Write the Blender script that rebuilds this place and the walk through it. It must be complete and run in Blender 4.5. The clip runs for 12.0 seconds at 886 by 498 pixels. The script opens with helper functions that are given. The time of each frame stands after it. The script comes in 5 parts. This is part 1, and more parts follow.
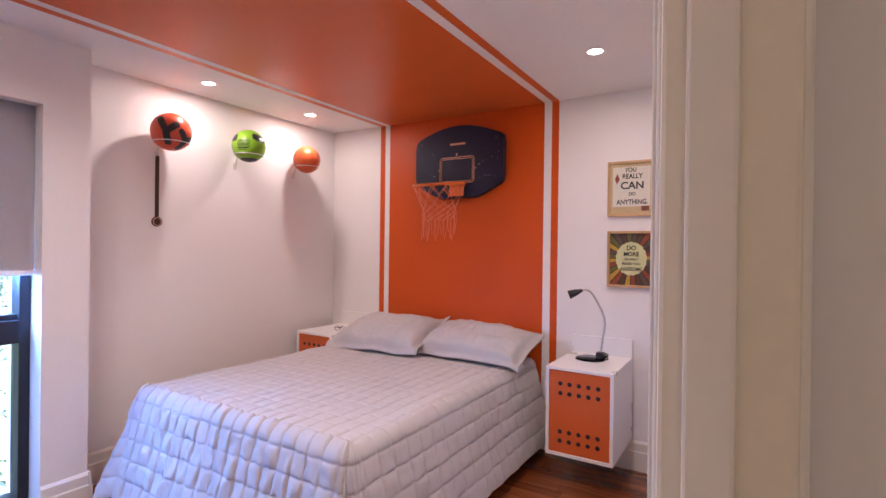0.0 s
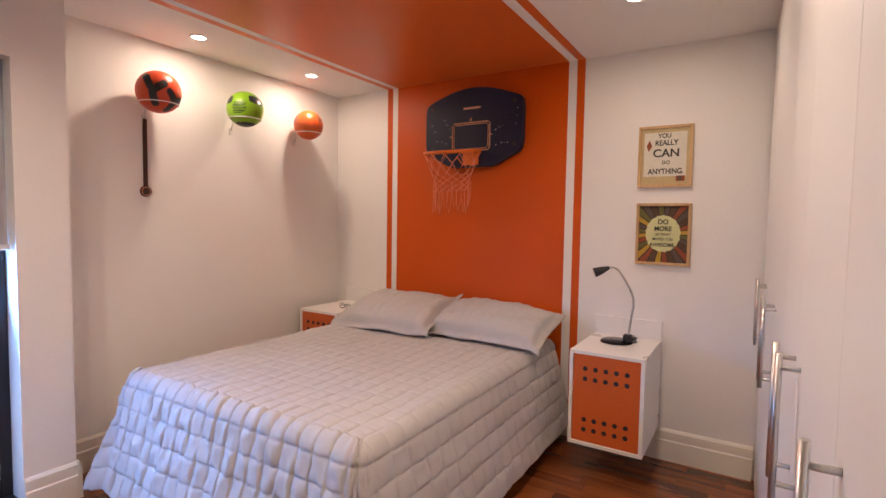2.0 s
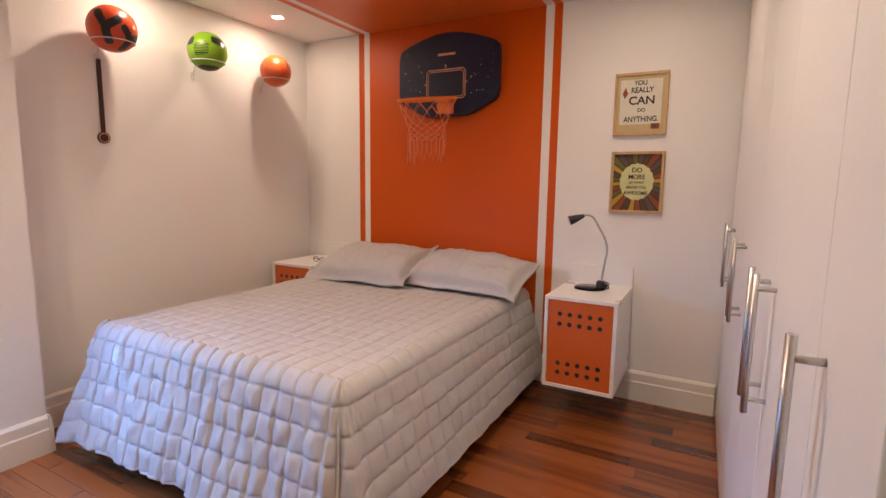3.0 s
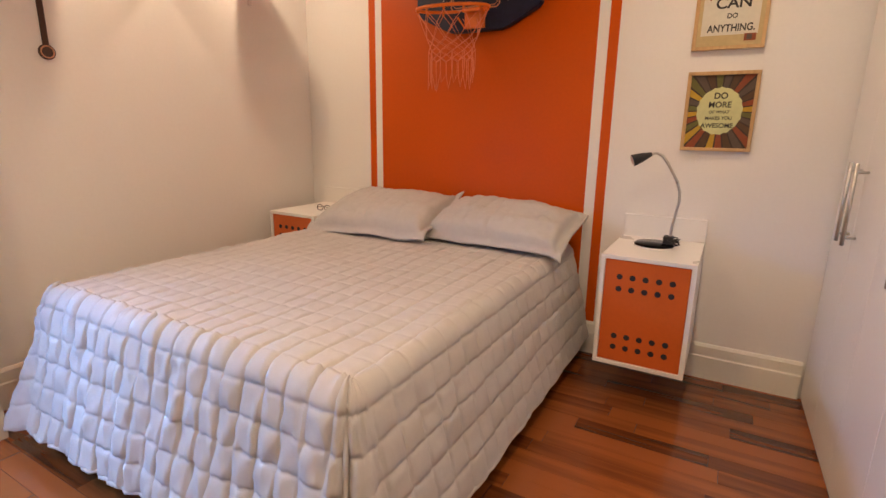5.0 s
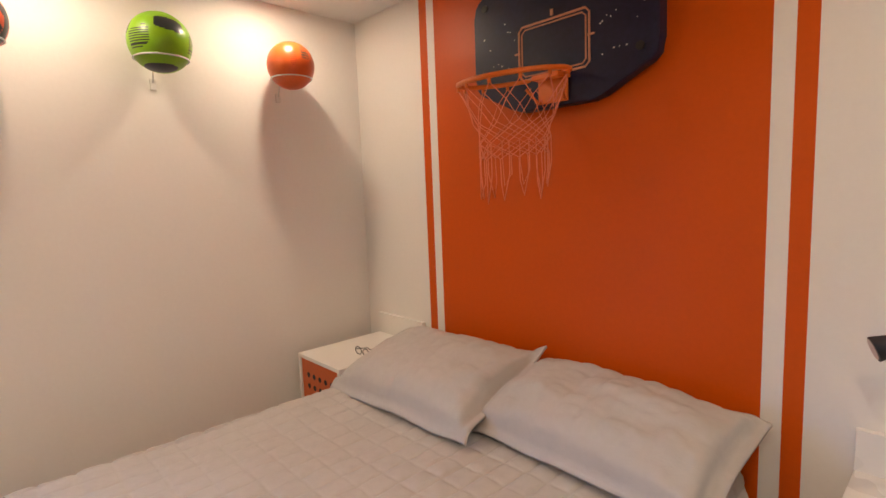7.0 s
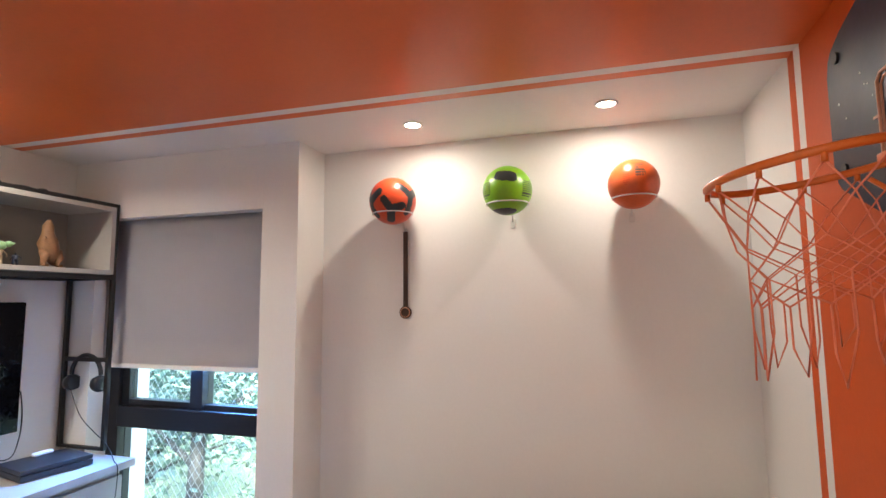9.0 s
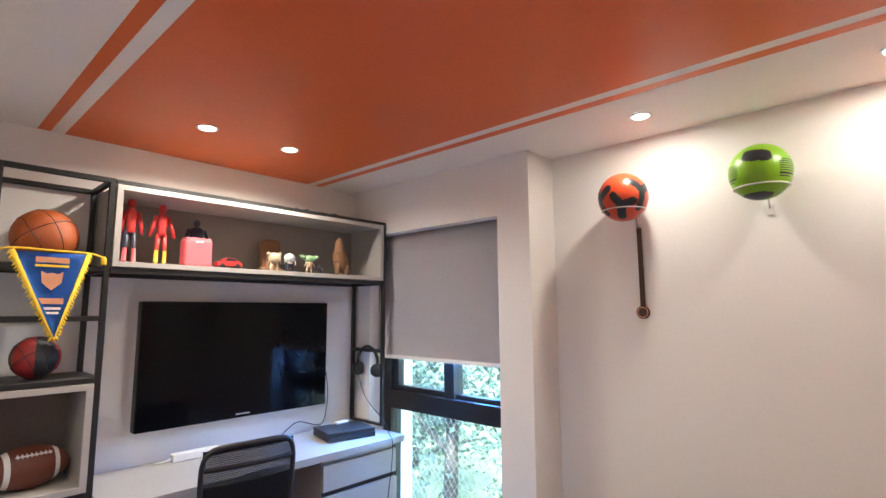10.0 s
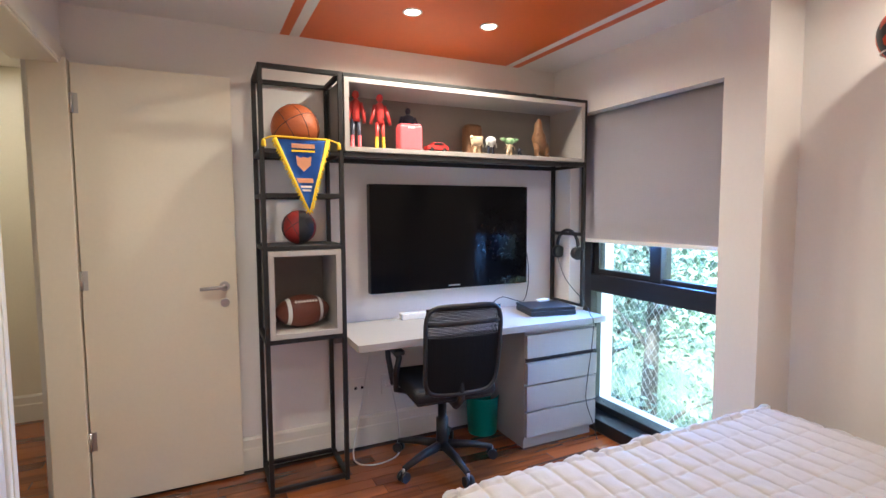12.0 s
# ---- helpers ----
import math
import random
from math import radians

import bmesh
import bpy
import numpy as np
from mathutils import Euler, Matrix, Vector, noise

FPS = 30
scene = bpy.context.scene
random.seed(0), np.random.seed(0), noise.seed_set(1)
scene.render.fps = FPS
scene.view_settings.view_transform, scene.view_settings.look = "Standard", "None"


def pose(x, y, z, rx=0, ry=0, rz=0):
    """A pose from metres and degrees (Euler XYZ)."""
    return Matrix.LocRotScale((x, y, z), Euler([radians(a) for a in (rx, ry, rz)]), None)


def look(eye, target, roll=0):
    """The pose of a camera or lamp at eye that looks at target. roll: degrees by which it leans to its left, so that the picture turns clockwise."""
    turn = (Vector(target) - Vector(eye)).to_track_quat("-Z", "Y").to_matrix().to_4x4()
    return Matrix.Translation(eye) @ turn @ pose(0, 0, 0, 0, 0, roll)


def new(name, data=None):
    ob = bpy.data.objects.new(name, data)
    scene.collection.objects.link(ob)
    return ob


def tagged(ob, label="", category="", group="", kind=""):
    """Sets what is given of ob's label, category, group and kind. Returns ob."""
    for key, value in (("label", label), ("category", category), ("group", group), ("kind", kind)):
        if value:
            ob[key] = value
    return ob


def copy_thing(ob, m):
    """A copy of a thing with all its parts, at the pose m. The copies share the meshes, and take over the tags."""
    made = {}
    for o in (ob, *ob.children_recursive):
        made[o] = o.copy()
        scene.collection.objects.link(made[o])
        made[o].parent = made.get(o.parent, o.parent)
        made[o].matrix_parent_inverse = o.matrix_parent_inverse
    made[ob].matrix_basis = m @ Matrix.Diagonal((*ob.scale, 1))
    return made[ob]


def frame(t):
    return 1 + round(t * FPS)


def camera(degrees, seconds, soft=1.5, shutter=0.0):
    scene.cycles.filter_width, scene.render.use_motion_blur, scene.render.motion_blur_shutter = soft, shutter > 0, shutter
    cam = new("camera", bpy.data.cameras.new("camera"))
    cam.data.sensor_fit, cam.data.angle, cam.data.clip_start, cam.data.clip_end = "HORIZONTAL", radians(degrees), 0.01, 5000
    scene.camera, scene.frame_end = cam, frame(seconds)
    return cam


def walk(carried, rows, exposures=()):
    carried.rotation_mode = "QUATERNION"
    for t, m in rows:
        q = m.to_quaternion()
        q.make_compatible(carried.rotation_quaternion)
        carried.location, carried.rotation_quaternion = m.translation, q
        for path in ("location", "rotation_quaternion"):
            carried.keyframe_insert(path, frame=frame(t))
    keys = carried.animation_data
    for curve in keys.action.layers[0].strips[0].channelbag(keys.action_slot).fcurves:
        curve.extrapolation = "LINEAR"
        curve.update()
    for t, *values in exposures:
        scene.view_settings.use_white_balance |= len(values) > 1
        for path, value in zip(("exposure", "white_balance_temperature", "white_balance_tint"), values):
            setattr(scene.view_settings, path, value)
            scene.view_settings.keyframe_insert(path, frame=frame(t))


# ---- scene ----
cam = camera(83.0, 12.0)
PATH = [
    (0, (3.161, -3.273, 1.361), (2.111, -1.571, 1.356), 0.7),
    (0.5, (3.042, -3.18, 1.4), (1.873, -1.558, 1.372), 0.9),
    (1, (2.983, -3.138, 1.397), (1.81, -1.519, 1.343), 0.9),
    (1.5, (2.977, -3.112, 1.387), (1.844, -1.466, 1.303), 0.9),
    (2, (2.97, -3.097, 1.363), (1.915, -1.402, 1.249), 0.9),
    (2.5, (2.956, -3.101, 1.328), (1.974, -1.367, 1.151), 0.8),
    (3, (2.937, -3.103, 1.289), (1.992, -1.36, 1.025), 0.8),
    (3.2, (2.928, -3.102, 1.269), (1.99, -1.361, 0.972), 0.7),
    (4.8, (2.645, -2.802, 1.221), (1.726, -1.095, 0.729), 0.9),
    (5, (2.605, -2.69, 1.206), (1.646, -0.997, 0.742), 0.9),
    (5.5, (2.471, -2.425, 1.268), (1.441, -0.768, 0.828), 0.8),
    (6, (2.393, -2.14, 1.304), (1.271, -0.53, 0.915), 0.3),
    (6.5, (2.382, -1.853, 1.39), (1.086, -0.363, 1.075), -0.8),
    (8.3, (2.2, -0.86, 1.59), (0.241, -0.50, 1.695), 0.3),
    (8.5, (2.21, -0.72, 1.63), (0.212, -0.738, 1.717), 0.6),
    (9, (2.388, -0.654, 1.568), (0.479, -1.218, 1.766), -0.5),
    (9.5, (2.459, -0.605, 1.501), (0.745, -1.603, 1.758), -0.2),
    (10, (2.44, -0.615, 1.513), (0.983, -1.963, 1.759), -0.3),
    (10.5, (2.455, -0.59, 1.468), (1.231, -2.153, 1.707), -0.1),
    (11, (2.46, -0.623, 1.436), (1.406, -2.317, 1.579), -0.2),
    (11.5, (2.477, -0.631, 1.415), (1.536, -2.395, 1.396), -0.3),
    (12, (2.479, -0.635, 1.406), (1.621, -2.436, 1.258), -0.3),
]
EXPOSURES = [(0, 4.55, 5700, 30), (0.5, 4.42, 6150, 24), (1.5, 4.36, 6600, 22), (3.0, 4.35, 6800, 19), (5.0, 4.46, 7700, 17), (5.5, 4.45, 8000, 18), (6.7, 4.34, 7250, 14), (8.5, 4.38, 5850, 7), (10.5, 4.62, 5600, 6), (12, 4.7, 5700, 6)]
walk(cam, [(t, look(e, a, r)) for t, e, a, r in PATH], EXPOSURES)

# ---- world, sun and lamps ----
world = bpy.data.worlds.new("sky")
scene.world = world
world.use_nodes = True
wn = world.node_tree
sky = wn.nodes.new("ShaderNodeTexSky")
sky.sky_type, sky.sun_disc = "NISHITA", False
sky.sun_elevation, sky.sun_rotation = radians(52), radians(50)
wn.links.new(sky.outputs[0], wn.nodes["Background"].inputs[0])
wn.nodes["Background"].inputs[1].default_value = 0.12
sun = new("sun", bpy.data.lights.new("sun", "SUN"))
sun.data.energy, sun.data.angle, sun.data.color = 2.6, radians(4), (1.0, 0.98, 0.94)
sun.matrix_world = look((7, 5, 14), (-4, -4, 0))
H, L = 2.36, 3.5
WARM = (1.0, 0.83, 0.64)


def lamp_disc(x, y, watts, size=0.06, z=H - 0.012, spread=180):
    la = new("spot_lamp", bpy.data.lights.new("spot_lamp", "AREA"))
    la.data.shape, la.data.size, la.data.energy, la.data.color = "DISK", size, watts, WARM
    la.data.spread = radians(spread)
    la.matrix_world = pose(x, y, z)
    return la


# the last spot is unseen, added to brighten the door and wardrobe side
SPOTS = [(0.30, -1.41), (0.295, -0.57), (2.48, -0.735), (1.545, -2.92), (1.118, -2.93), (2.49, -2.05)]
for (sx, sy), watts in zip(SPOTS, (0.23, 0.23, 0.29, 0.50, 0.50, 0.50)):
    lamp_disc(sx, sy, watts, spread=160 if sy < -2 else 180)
lamp_disc(3.75, -4.2, 0.28)

# daylight of the sky, in the window's opening at the hem of the blind
skylight = new("window_daylight", bpy.data.lights.new("window_daylight", "AREA"))
skylight.data.shape, skylight.data.size, skylight.data.size_y = "RECTANGLE", 0.98, 0.02
skylight.data.energy, skylight.data.color = 1.25, (0.14, 0.39, 1.0)
skylight.data.spread = radians(125)
skylight.matrix_world = look((0.148, -2.775, 1.213), (1.0, -2.33, 0.32))


# ---- materials ----
def material(name, colour, rough=0.5, metal=0.0, vary=0.06, scale=3.0, fine=60.0, bump=0.0, bump_scale=120.0, coat=0.0, rand=0.0):
    m = bpy.data.materials.new(name)
    m.use_nodes = True
    nt, b = m.node_tree, m.node_tree.nodes["Principled BSDF"]
    b.inputs["Roughness"].default_value, b.inputs["Metallic"].default_value = rough, metal
    b.inputs["Coat Weight"].default_value = coat
    tc = nt.nodes.new("ShaderNodeTexCoord")
    big, small = nt.nodes.new("ShaderNodeTexNoise"), nt.nodes.new("ShaderNodeTexNoise")
    big.inputs["Scale"].default_value, small.inputs["Scale"].default_value = scale, fine
    big.inputs["Detail"].default_value, small.inputs["Detail"].default_value = 3, 4
    for n in (big, small):
        nt.links.new(tc.outputs["Object"], n.inputs["Vector"])
    add = nt.nodes.new("ShaderNodeMath")
    add.operation = "ADD"
    nt.links.new(big.outputs[0], add.inputs[0])
    nt.links.new(small.outputs[0], add.inputs[1])
    last = add
    if rand:
        info, more = nt.nodes.new("ShaderNodeObjectInfo"), nt.nodes.new("ShaderNodeMath")
        more.operation = "MULTIPLY_ADD"
        more.inputs[1].default_value = rand
        nt.links.new(info.outputs["Random"], more.inputs[0])
        nt.links.new(add.outputs[0], more.inputs[2])
        last = more
    rng = nt.nodes.new("ShaderNodeMapRange")
    rng.inputs["From Min"].default_value, rng.inputs["From Max"].default_value = 0.6, 1.4 + rand
    rng.inputs["To Min"].default_value, rng.inputs["To Max"].default_value = 1 - vary, 1 + vary
    nt.links.new(last.outputs[0], rng.inputs["Value"])
    mix = nt.nodes.new("ShaderNodeVectorMath")
    mix.operation = "SCALE"
    mix.inputs[0].default_value = colour
    nt.links.new(rng.outputs[0], mix.inputs["Scale"])
    nt.links.new(mix.outputs[0], b.inputs["Base Color"])
    rr = nt.nodes.new("ShaderNodeMapRange")
    rr.inputs["From Min"].default_value, rr.inputs["From Max"].default_value = 0.3, 0.7
    rr.inputs["To Min"].default_value, rr.inputs["To Max"].default_value = max(rough - 0.06, 0.02), min(rough + 0.06, 1)
    nt.links.new(big.outputs[0], rr.inputs["Value"])
    nt.links.new(rr.outputs[0], b.inputs["Roughness"])
    if bump:
        tex, bp = nt.nodes.new("ShaderNodeTexNoise"), nt.nodes.new("ShaderNodeBump")
        tex.inputs["Scale"].default_value, tex.inputs["Detail"].default_value = bump_scale, 5
        bp.inputs["Strength"].default_value, bp.inputs["Distance"].default_value = bump, 0.003
        nt.links.new(tc.outputs["Object"], tex.inputs["Vector"])
        nt.links.new(tex.outputs[0], bp.inputs["Height"])
        nt.links.new(bp.outputs[0], b.inputs["Normal"])
    return m


def wood(name, dark, light, rough, along="X", length=3.0, rings=45.0, rand=1.0, coat=0.0):
    m = bpy.data.materials.new(name)
    m.use_nodes = True
    nt, b = m.node_tree, m.node_tree.nodes["Principled BSDF"]
    tc, mp = nt.nodes.new("ShaderNodeTexCoord"), nt.nodes.new("ShaderNodeMapping")
    mp.inputs["Scale"].default_value = {"X": (length, rings, rings), "Y": (rings, length, rings), "Z": (rings, rings, length)}[along]
    info, off = nt.nodes.new("ShaderNodeObjectInfo"), nt.nodes.new("ShaderNodeVectorMath")
    off.operation = "MULTIPLY_ADD"
    off.inputs[1].default_value = (37.0, 11.0, 23.0)
    nt.links.new(info.outputs["Random"], off.inputs[0])
    nt.links.new(tc.outputs["Object"], off.inputs[2])
    nt.links.new(off.outputs[0], mp.inputs["Vector"])
    tex = nt.nodes.new("ShaderNodeTexNoise")
    tex.inputs["Scale"].default_value, tex.inputs["Detail"].default_value, tex.inputs["Distortion"].default_value = 1.0, 6, 0.6
    nt.links.new(mp.outputs[0], tex.inputs["Vector"])
    sm = nt.nodes.new("ShaderNodeMath")
    sm.operation = "MULTIPLY_ADD"
    sm.inputs[1].default_value = 0.8 * rand
    nt.links.new(info.outputs["Random"], sm.inputs[0])
    nt.links.new(tex.outputs[0], sm.inputs[2])
    ramp = nt.nodes.new("ShaderNodeValToRGB")
    ramp.color_ramp.elements[0].position, ramp.color_ramp.elements[0].color = 0.3, (*dark, 1)
    ramp.color_ramp.elements[1].position, ramp.color_ramp.elements[1].color = min(1.0, 0.75 + 0.3 * rand), (*light, 1)
    nt.links.new(sm.outputs[0], ramp.inputs[0])
    nt.links.new(ramp.outputs[0], b.inputs["Base Color"])
    b.inputs["Roughness"].default_value, b.inputs["Coat Weight"].default_value = rough, coat
    b.inputs["Coat Roughness"].default_value = 0.2
    bp = nt.nodes.new("ShaderNodeBump")
    bp.inputs["Strength"].default_value, bp.inputs["Distance"].default_value = 0.15, 0.001
    nt.links.new(tex.outputs[0], bp.inputs["Height"])
    nt.links.new(bp.outputs[0], b.inputs["Normal"])
    return m


def glow(name, colour, strength):
    m = bpy.data.materials.new(name)
    m.use_nodes = True
    b = m.node_tree.nodes["Principled BSDF"]
    b.inputs["Emission Color"].default_value, b.inputs["Emission Strength"].default_value = (*colour, 1), strength
    return m


M_WALL = material("wall_paint", (0.80, 0.775, 0.735), 0.62, vary=0.02, scale=1.5, bump=0.12, bump_scale=90)
M_CEIL = material("ceiling_paint", (0.80, 0.78, 0.74), 0.7, vary=0.02, scale=1.2, bump=0.06, bump_scale=80)
M_ORANGE = material("orange_paint", (0.60, 0.085, 0.001), 0.45, vary=0.05, scale=2.0, bump=0.12, bump_scale=90)
M_ORANGE_C = material("orange_ceiling_paint", (0.66, 0.13, 0.02), 0.36, vary=0.04, scale=1.5, bump=0.05, bump_scale=80)
for om in (M_ORANGE, M_ORANGE_C):
    om.node_tree.nodes["Principled BSDF"].inputs["Specular IOR Level"].default_value = 0.3
M_TRIM = material("trim_paint", (0.80, 0.77, 0.68), 0.4, vary=0.02, bump=0.03)
M_DOOR = material("door_lacquer", (0.80, 0.745, 0.60), 0.42, vary=0.025, scale=1.3, bump=0.03, bump_scale=40)
M_WHITE = material("white_laminate", (0.80, 0.78, 0.74), 0.32, vary=0.015, bump=0.02)
M_WARD = material("wardrobe_laminate", (0.78, 0.765, 0.73), 0.34, vary=0.02, scale=2, bump=0.02)
M_ORLAM = material("orange_laminate", (0.60, 0.115, 0.02), 0.4, vary=0.05, bump=0.03)
# near-black for shade painted into holes and a drawer gap; also plain black parts
M_SHADE_BLACK = material("shade_black", (0.02, 0.016, 0.02), 0.7)
M_STEEL = material("brushed_steel", (0.55, 0.54, 0.52), 0.32, 1.0, vary=0.08, fine=200)
M_BLACK = material("black_painted_steel", (0.010, 0.009, 0.009), 0.5, vary=0.2, bump=0.05)
M_ALU = material("black_aluminium", (0.012, 0.012, 0.014), 0.4, vary=0.2)
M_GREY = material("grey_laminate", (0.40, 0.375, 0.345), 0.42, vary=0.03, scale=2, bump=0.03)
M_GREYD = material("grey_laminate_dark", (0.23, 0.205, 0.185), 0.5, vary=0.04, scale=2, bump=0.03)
M_BLIND = material("blind_fabric", (0.62, 0.595, 0.63), 0.85, vary=0.04, scale=1.0, fine=300, bump=0.2, bump_scale=500)
M_QUILT = material("quilt_cotton", (0.48, 0.458, 0.44), 0.85, vary=0.05, scale=2.5, fine=40, bump=0.25, bump_scale=160)
M_SHEET = material("sheet_cotton", (0.66, 0.63, 0.60), 0.85, vary=0.04, bump=0.2)
M_NAVY = material("navy_plastic", (0.012, 0.015, 0.042), 0.42, vary=0.35, scale=8, bump=0.1, bump_scale=40)
M_NAVY.node_tree.nodes["Principled BSDF"].inputs["Specular IOR Level"].default_value = 0.3
M_HOOP = material("orange_steel", (0.75, 0.17, 0.02), 0.35, vary=0.08)
M_NET = material("coral_cord", (0.85, 0.26, 0.14), 0.6, vary=0.1)
M_COPPER = material("copper_line", (0.62, 0.30, 0.17), 0.4, vary=0.05)
M_RED = material("red_plastic", (0.45, 0.03, 0.025), 0.4, vary=0.1)
M_PINK = material("coral_plastic", (0.80, 0.14, 0.16), 0.4, vary=0.06)
M_YEL = material("yellow_fabric", (0.85, 0.58, 0.02), 0.7, vary=0.1)
M_BLUE = material("blue_fabric", (0.035, 0.16, 0.62), 0.6, vary=0.1)
M_TEAL = material("teal_plastic", (0.01, 0.30, 0.23), 0.4, vary=0.06)
M_PLAST = material("black_plastic", (0.014, 0.014, 0.016), 0.45, vary=0.2)
M_MESH = material("black_mesh_fabric", (0.012, 0.012, 0.014), 0.8, vary=0.3, fine=300)
M_GLOSS = material("glossy_black", (0.004, 0.004, 0.005), 0.10, vary=0.1)
M_GLOSS.node_tree.nodes["Principled BSDF"].inputs["Specular IOR Level"].default_value = 0.14
M_CABLE = material("cable_white", (0.75, 0.73, 0.70), 0.5)
M_LTWOOD = wood("light_wood", (0.42, 0.24, 0.10), (0.62, 0.40, 0.19), 0.5, "Z", 4, 60, 0.3)
M_FLOOR = wood("jatoba_board", (0.035, 0.007, 0.0025), (0.29, 0.083, 0.022), 0.2, "X", 1.6, 24, 1.0, 0.35)
M_UNDER = material("floor_joint", (0.02, 0.008, 0.004), 0.6)
M_LEATHER = material("strap_leather", (0.055, 0.022, 0.012), 0.6, vary=0.2, bump=0.2)


# ---- building helpers ----
def add_box(bm, x0, x1, y0, y1, z0, z1, bevel=0.0, seg=2):
    got = bmesh.ops.create_cube(bm, size=1.0)["verts"]
    for v in got:
        v.co = Vector(((x0 + x1) / 2 + v.co.x * (x1 - x0), (y0 + y1) / 2 + v.co.y * (y1 - y0), (z0 + z1) / 2 + v.co.z * (z1 - z0)))
    if bevel:
        bmesh.ops.bevel(bm, geom=list({e for v in got for e in v.link_edges}), offset=bevel, segments=seg, affect="EDGES", profile=0.5)
    return bm


def box(*a, **k):
    return add_box(bmesh.new(), *a, **k)


def add_tube(bm, pts, r, sides=8, closed=False, radii=None):
    """A round bar along points."""
    pts = [Vector(p) for p in pts]
    rings, n = [], len(pts)
    prev = None
    for i, p in enumerate(pts):
        a = pts[(i - 1) % n] if (closed or i) else p
        b = pts[(i + 1) % n] if (closed or i < n - 1) else p
        way = (b - a).normalized()
        if prev is None:
            side = way.orthogonal().normalized()
        else:
            side = (prev - way * prev.dot(way)).normalized()
        prev = side
        up = way.cross(side)
        rad = radii[i] if radii else r
        rings.append([bm.verts.new(p + rad * (math.cos(2 * math.pi * k / sides) * side + math.sin(2 * math.pi * k / sides) * up)) for k in range(sides)])
    for i in range(n if closed else n - 1):
        r0, r1 = rings[i], rings[(i + 1) % n]
        for k in range(sides):
            f = bm.faces.new((r0[k], r0[(k + 1) % sides], r1[(k + 1) % sides], r1[k]))
            f.smooth = True
    if not closed:
        bm.faces.new(rings[0][::-1])
        bm.faces.new(rings[-1])
    return bm


def tube(pts, r, sides=8, closed=False, radii=None):
    return add_tube(bmesh.new(), pts, r, sides, closed, radii)


def add_lathe(bm, profile, centre=(0, 0, 0), seg=28, ring=False):
    """A turned solid round z from (radius, height) pairs."""
    rings = []
    for r, z in profile:
        rings.append([bm.verts.new((centre[0] + r * math.cos(2 * math.pi * k / seg), centre[1] + r * math.sin(2 * math.pi * k / seg), centre[2] + z)) for k in range(seg)])
    for r0, r1 in zip(rings, rings[1:] + (rings[:1] if ring else [])):
        for k in range(seg):
            f = bm.faces.new((r0[k], r0[(k + 1) % seg], r1[(k + 1) % seg], r1[k]))
            f.smooth = True
    if not ring:
        bm.faces.new(rings[0][::-1])
        bm.faces.new(rings[-1])
    bmesh.ops.recalc_face_normals(bm, faces=bm.faces)
    return bm


def smooth_line(pts, n=7):
    """Points of a soft curve through pts."""
    pts = [Vector(p) for p in pts]
    ends = [pts[0] * 2 - pts[1]] + pts + [pts[-1] * 2 - pts[-2]]
    line = []
    for p0, p1, p2, p3 in zip(ends, ends[1:], ends[2:], ends[3:]):
        for k in range(n):
            t = k / n
            line.append(0.5 * (2 * p1 + (p2 - p0) * t + (2 * p0 - 5 * p1 + 4 * p2 - p3) * t * t + (3 * p1 - p0 - 3 * p2 + p3) * t ** 3))
    return line + [pts[-1]]


def lathe(profile, centre=(0, 0, 0), seg=28, ring=False):
    return add_lathe(bmesh.new(), profile, centre, seg, ring)


def add_prism(bm, outline, y0, y1, bevel=0.0):
    """An outline in x, z drawn out along y."""
    a = [bm.verts.new((x, y0, z)) for x, z in outline]
    b = [bm.verts.new((x, y1, z)) for x, z in outline]
    n = len(a)
    front, back = bm.faces.new(a), bm.faces.new(b[::-1])
    for i in range(n):
        bm.faces.new((a[(i + 1) % n], a[i], b[i], b[(i + 1) % n]))
    if bevel:
        bmesh.ops.bevel(bm, geom=list(front.edges) + list(back.edges), offset=bevel, segments=3, affect="EDGES", profile=0.5)
    bmesh.ops.recalc_face_normals(bm, faces=bm.faces)
    return bm


def add_ball(bm, c, r, u=20, v=14, scale=(1, 1, 1)):
    got = bmesh.ops.create_uvsphere(bm, u_segments=u, v_segments=v, radius=r)["verts"]
    for w in got:
        w.co = Vector((c[0] + w.co.x * scale[0], c[1] + w.co.y * scale[1], c[2] + w.co.z * scale[2]))
        for f in w.link_faces:
            f.smooth = True
    return bm


def part(name, bm, mat, parent=None, label="", smooth=False):
    me = bpy.data.meshes.new(name)
    if smooth:
        for f in bm.faces:
            f.smooth = True
    bm.to_mesh(me)
    bm.free()
    for m in mat if isinstance(mat, (list, tuple)) else [mat]:
        me.materials.append(m)
    ob = new(name, me)
    if parent is not None:
        ob.parent = parent
        ob.matrix_parent_inverse = parent.matrix_basis.inverted()
    if label:
        ob["label"] = label
    return ob


def thing(name, at, label, category, group=""):
    e = new(name)
    e.empty_display_size = 0.05
    e.matrix_basis = Matrix.Translation(at)
    return tagged(e, label, category, group)


def structure(name, bm, mat, label, category, smooth=False):
    return tagged(part(name, bm, mat, smooth=smooth), label, category, kind="structure")


